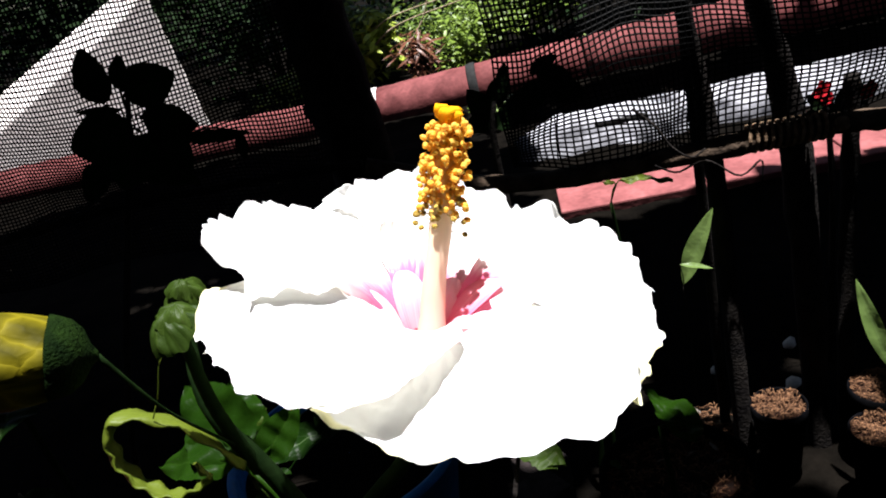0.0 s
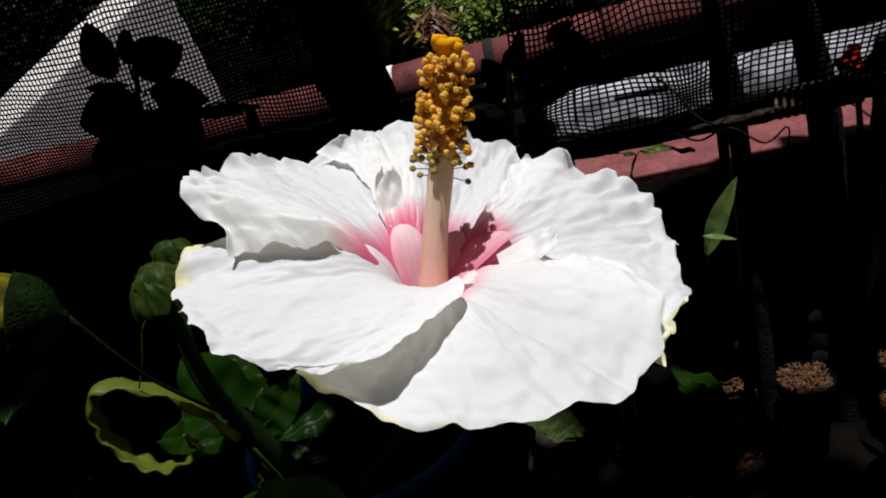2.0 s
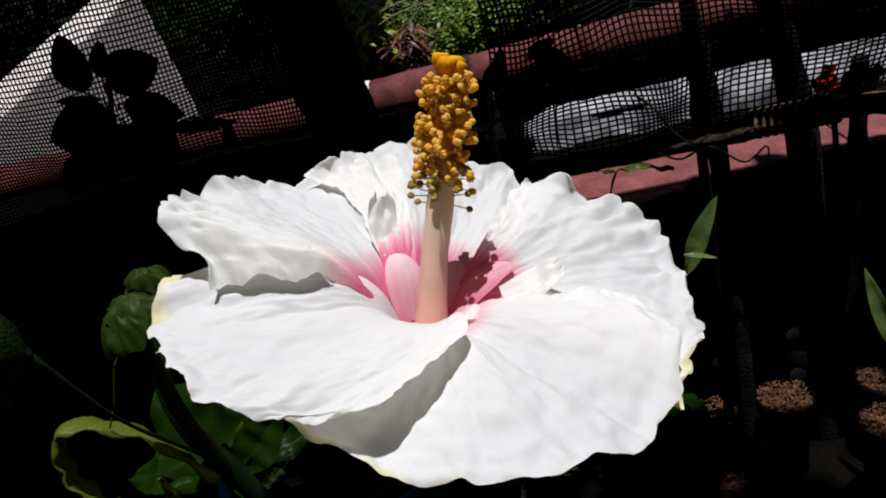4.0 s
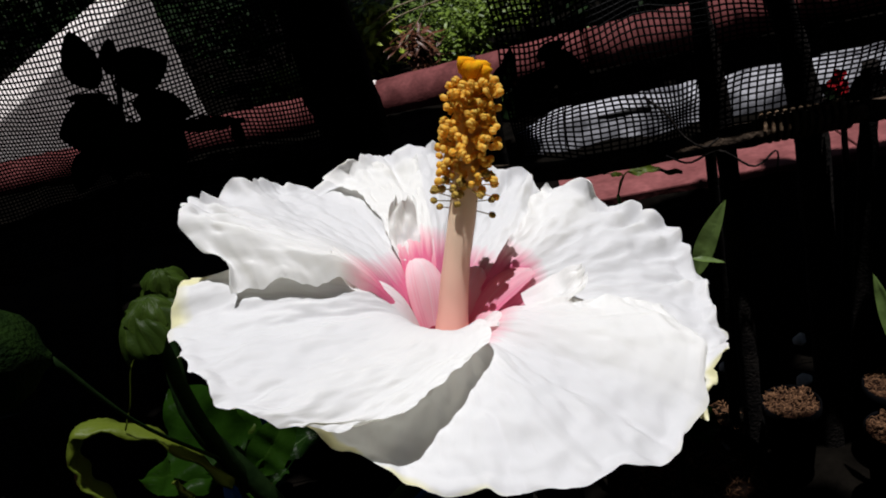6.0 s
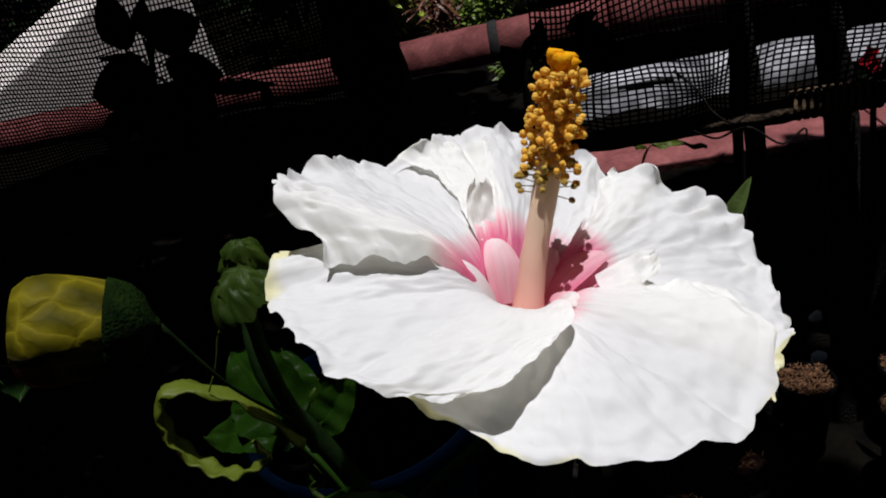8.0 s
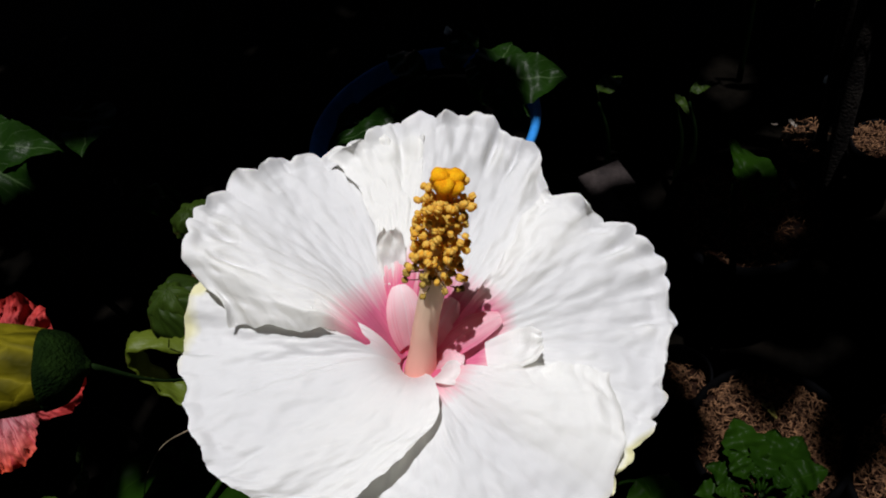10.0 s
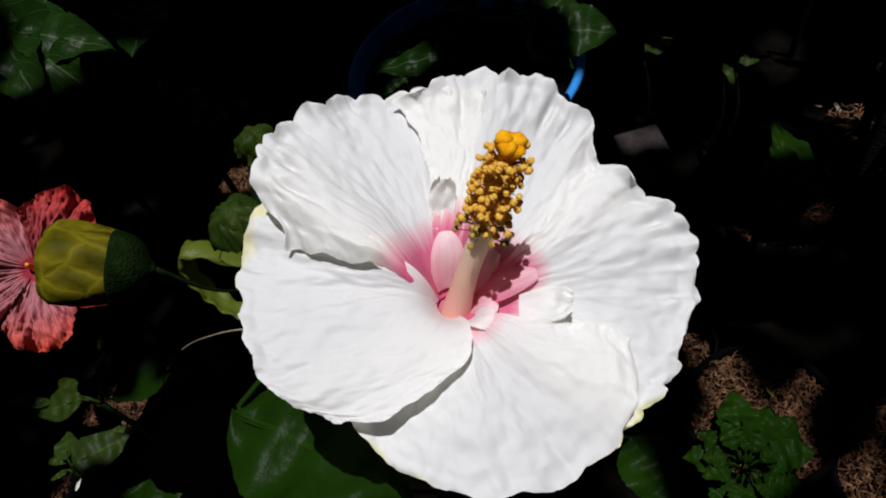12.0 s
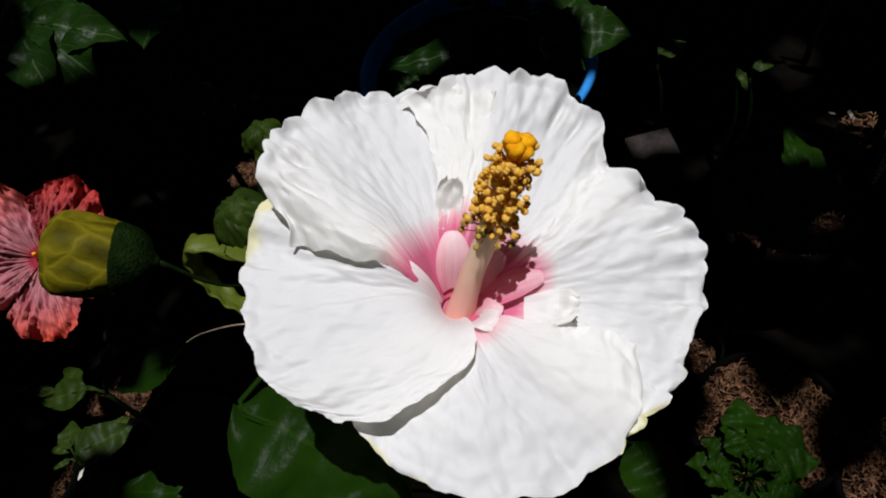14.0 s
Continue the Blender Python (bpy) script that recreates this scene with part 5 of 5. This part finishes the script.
def strap_plant(blades, label):
    ob = thing("strap_leaf_plant", label, "plant", (blades[0][0][0], blades[0][0][1], 0.0))
    inv = Matrix.Translation(ob.location).inverted()
    for base, tip, face, W in blades:
        foot = Vector((0.004, 0.01, -0.02)) if base is blades[0][0] else inv @ Vector(blades[0][0]) - Vector((0, 0, 0.02))
        part("stem", tube("stem", [foot, (foot + inv @ Vector(base)) / 2 + Vector((0.003, 0.004, 0)), inv @ Vector(base)], [0.0007, 0.0007, 0.0007], BARK, 6, 12, 0.1), ob)
        leaf(ob, inv @ Vector(base), inv @ Vector(tip), STRAP, face, W, name="blade", nl=22, nw=7, wave=0.01, arch=0.06, fold=0.3, shape=0.45, blunt=1.1)
    return ob


strap_plant([((0.205, 1.045, 0.364), (0.254, 1.045, 0.484), (-0.5, -0.8, 0.9), 0.24), ((0.200, 1.030, 0.408), (0.246, 1.020, 0.400), (0.1, -0.4, 1), 0.22)], "pale green strap leaves standing by the sticks")
strap_plant([((0.470, 0.950, 0.219), (0.440, 1.000, 0.348), (-0.5, -1, 0.3), 0.18)], "pale green strap-leaved plant by the sticks")


def dark_plant():
    """Glossy plant in shade in front of the net."""
    o = (-0.547, 0.909, 0.642)
    ob = thing("dark_leaf_plant", "broad-leaved plant in deep shade in front of the net", "plant", (o[0], o[1], 0.0))
    inv = Matrix.Translation(ob.location).inverted()
    part("stem", tube("stem", [(-0.095, -0.09, -0.02), (-0.085, -0.085, 0.35), inv @ Vector((-0.516, 0.966, 0.793)), inv @ Vector((-0.508, 0.978, 0.842))], [0.008, 0.006, 0.004, 0.002], BARK, 8, 24, 0.1), ob)
    for b, t, W in (((-0.533, 0.963, 0.836), (-0.528, 0.946, 0.910), 0.62), ((-0.510, 0.978, 0.846), (-0.502, 0.986, 0.893), 0.55), ((-0.509, 0.978, 0.839), (-0.438, 0.989, 0.853), 0.85), ((-0.499, 0.979, 0.808), (-0.428, 0.982, 0.777), 0.62),
                    ((-0.517, 0.971, 0.823), (-0.565, 0.943, 0.836), 0.22), ((-0.510, 0.970, 0.795), (-0.567, 0.909, 0.796), 0.95), ((-0.504, 0.972, 0.785), (-0.523, 0.910, 0.734), 0.85), ((-0.502, 0.973, 0.784), (-0.452, 0.945, 0.714), 0.95),
                    ((-0.474, 0.984, 0.767), (-0.372, 1.024, 0.742), 0.17), ((-0.389, 1.019, 0.748), (-0.390, 1.010, 0.711), 0.5), ((-0.553, 0.940, 0.769), (-0.581, 0.911, 0.722), 0.6), ((-0.477, 0.974, 0.726), (-0.453, 0.978, 0.695), 0.4)):
        leaf(ob, inv @ Vector(b), inv @ Vector(t), SHADELEAF, (0.2, -1, 0.08), W, nl=16, nw=9, seed=b[0] * 30, stalk=inv @ (Vector(b) * 0.6 + Vector((-0.514, 0.968, 0.799)) * 0.4))


dark_plant()

# blue tub, bricks, marigold, pale stones
tub = thing("plastic_tub", "round blue plastic tub planted with broad leaves", "tub", (-0.362, 0.938, -0.004))
part("shell", lathe("shell", [(0.001, 0.006), (0.128, 0.006), (0.131, 0.0), (0.136, 0.004), (0.180, 0.238), (0.189, 0.239), (0.193, 0.243), (0.193, 0.250), (0.189, 0.254), (0.183, 0.253), (0.178, 0.246), (0.134, 0.012), (0.001, 0.012)], BLUE, 96), tub)
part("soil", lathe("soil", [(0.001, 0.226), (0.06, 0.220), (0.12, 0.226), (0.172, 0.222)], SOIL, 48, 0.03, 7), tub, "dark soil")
brick_mesh = bevelled("brick", [box_data(0, 0, 0.0245, 0.060, 0.052, 0.048)], BRICK, 0.003)
for x, y, a in ((-0.049, 0.776, 30), (-0.052, 0.722, 34)):
    for k in range(6):
        ob = tagged(new("brick", brick_mesh), "worn grey-brown brick piece in a low stack", "brick", "stacked bricks")
        ob.matrix_basis = pose(x + 0.002 * math.sin(7 * k + x), y + 0.002 * math.cos(5 * k), 0.05 * k - 0.0005, 0, 0, a + 4 * math.sin(3 * k))
mg = thing("marigold", "orange marigold head below a broad green leaf", "flower", (-0.115, 0.171, 0.620))
part("stem", tube("stem", [(-0.02, 0.03, -0.640), (-0.015, 0.02, -0.2), (0, 0, 0.001)], [0.003, 0.002, 0.0015], STEM, 6, 12), mg)
for k in range(26):
    a, q = k * 2.399, 0.005 + 0.011 * k / 26
    b = Vector((0.3 * q * math.cos(a), 0.3 * q * math.sin(a), 0.003))
    leaf(mg, b, Vector((1.2 * q * math.cos(a), 1.2 * q * math.sin(a), 0.009 - 0.3 * q)), ORANGE, (0, 0, 1), 0.9, name="petal", nl=6, nw=5, wave=0.08, shape=0.65, seed=k)
rnd = random.Random(12)
for x, y in ((0.30, 1.30), (0.42, 1.22), (0.50, 1.15), (-0.5, 1.5), (0.16, 1.06), (0.46, 1.35), (0.12, 0.98), (0.33, 1.13)):
    s = rnd.uniform(0.008, 0.018)
    prof = [(0.001, -0.6 * s), (0.8 * s, -0.35 * s), (s, 0.05 * s), (0.7 * s, 0.5 * s), (0.001, 0.65 * s)]
    me = lathe("pebble", prof, PALE, 9, 0.3, 3)
    ob = tagged(new("pebble", me), "small pale stone on the dark soil", "stone", "stones on the soil")
    ob.matrix_basis = pose(x, y, 0.3 * s, 0, 0, rnd.uniform(0, 360)) @ Matrix.Diagonal((1.5, 0.9, 1, 1))

s = 0.013
ob = tagged(new("pebble", lathe("pebble", [(0.001, -0.6 * s), (0.8 * s, -0.35 * s), (s, 0.05 * s), (0.7 * s, 0.5 * s), (0.001, 0.65 * s)], PALE, 9, 0.3, 3)), "pale stone lying in a mulch pot", "stone", "stones on the soil")
ob.matrix_basis = pose(-0.625, 0.165, 0.196, 0, 0, 40)

SCRAPS = (
    ((0.187, 0.874, 0.197), (0.193, 0.851, 0.205)),
    ((0.186, 0.834, 0.197), (0.195, 0.832, 0.205)),
    ((0.151, 0.78, 0.197), (0.157, 0.769, 0.205)),
    ((0.191, 1.18, 0.006), (0.202, 1.171, 0.014)),
    ((0.221, 1.191, 0.006), (0.234, 1.165, 0.014)),
    ((0.309, 1.173, 0.006), (0.327, 1.149, 0.012)),
    ((0.293, 1.105, 0.006), (0.303, 1.073, 0.012)),
    ((0.436, 1.158, 0.006), (0.449, 1.135, 0.012)),
    ((0.333, 1.318, 0.006), (0.354, 1.338, 0.012)),
    ((0.165, 0.868, 0.192), (0.15, 0.86, 0.192)),
    ((0.392, 1.1, 0.006), (0.391, 1.077, 0.012)),
    ((0.123, 0.86, 0.192), (0.108, 0.857, 0.192)),
)
for p, q in SCRAPS:
    ob = thing("dry_leaf", "pale curled dry leaf scrap on the mulch", "dry leaf", p, "dry leaf scraps")
    leaf(ob, (0, 0, 0), Vector(q) - Vector(p), DRY, (0, -0.5, 1), 0.22, name="blade", nl=8, nw=5, wave=0.08, seed=p[0] * 50)

ob = thing("fallen_leaf", "yellowing curled leaf lying on the coir mulch", "leaf", (0.136, 0.508, 0.252))
leaf(ob, (0, 0, 0), Vector((0.150, 0.474, 0.264)) - Vector((0.136, 0.508, 0.252)), YELLOWED, (0.3, -0.3, 1), 0.26, name="blade", nl=14, nw=7, wave=0.05, fold=0.5, arch=-0.2)

# scarlet blossoms on a thorny stem behind the net
sc = thing("red_flowered_plant", "thorny stem with small scarlet blossoms behind the net", "plant", (0.518, 1.300, 0.0))
SI = Matrix.Translation(sc.location).inverted()
part("stem", tube("stem", [(0, 0, -0.02), (0.01, 0, 0.3), SI @ Vector((0.522, 1.300, 0.480)), SI @ Vector((0.516, 1.300, 0.531))], [0.007, 0.006, 0.005, 0.003], BARK, 7, 20, 0.3), sc)
for k, p in enumerate(((0.500, 1.280, 0.548), (0.511, 1.280, 0.537), (0.510, 1.290, 0.554), (0.581, 1.280, 0.541), (0.575, 1.280, 0.533))):
    for i in range(4):
        a = i * 1.57 + k
        b = SI @ Vector(p)
        leaf(sc, b, b + Vector((0.014 * math.cos(a), -0.004, 0.014 * math.sin(a))), SCARLET, (0, -1, 0.2), 0.95, name="petal", nl=6, nw=5, seed=k)
for k in range(6):
    a = k * 1.1
    b = SI @ Vector((0.536, 1.300, 0.497))
    leaf(sc, b, b + Vector((0.07 * math.cos(a), 0.02, 0.05 * math.sin(a))), SHADELEAF, (0, -1, 0.4), 0.5, seed=k, nl=10, nw=5)

# dark leaves that crowd the torn edge of the net
o = (-0.040, 1.107, 0.640)
clump = thing("dark_climber", "dark climbing plant at the torn edge of the net", "plant", (o[0], o[1], 0.0))
CI = Matrix.Translation(clump.location).inverted()
part("stem", tube("stem", [(0.0, 0.0, -0.02), (0.01, 0.0, 0.3), CI @ Vector((-0.040, 1.106, 0.636)), CI @ Vector((-0.001, 1.131, 0.733))], [0.007, 0.006, 0.005, 0.002], BARK, 7, 20, 0.3), clump)
for b, t, W in (((-0.036, 1.113, 0.659), (-0.062, 1.105, 0.718), 0.6), ((-0.033, 1.110, 0.651), (0.019, 1.100, 0.686), 0.6), ((-0.023, 1.119, 0.681), (-0.003, 1.113, 0.745), 0.35), 
                ((-0.038, 1.115, 0.668), (-0.077, 1.091, 0.665), 0.7), ((-0.016, 1.116, 0.672), (0.071, 1.103, 0.707), 0.4), ((-0.038, 1.121, 0.692), (-0.002, 1.109, 0.729), 0.5), ((0.040, 1.112, 0.715), (0.092, 1.105, 0.700), 0.8), ((0.045, 1.110, 0.700), (0.108, 1.104, 0.678), 0.6), ((0.030, 1.112, 0.722), (0.072, 1.106, 0.742), 0.5)):
    leaf(clump, CI @ Vector(b), CI @ Vector(t), SHADELEAF, (0.1, -1, 0.4), W, nl=12, nw=7, seed=b[0] * 30)
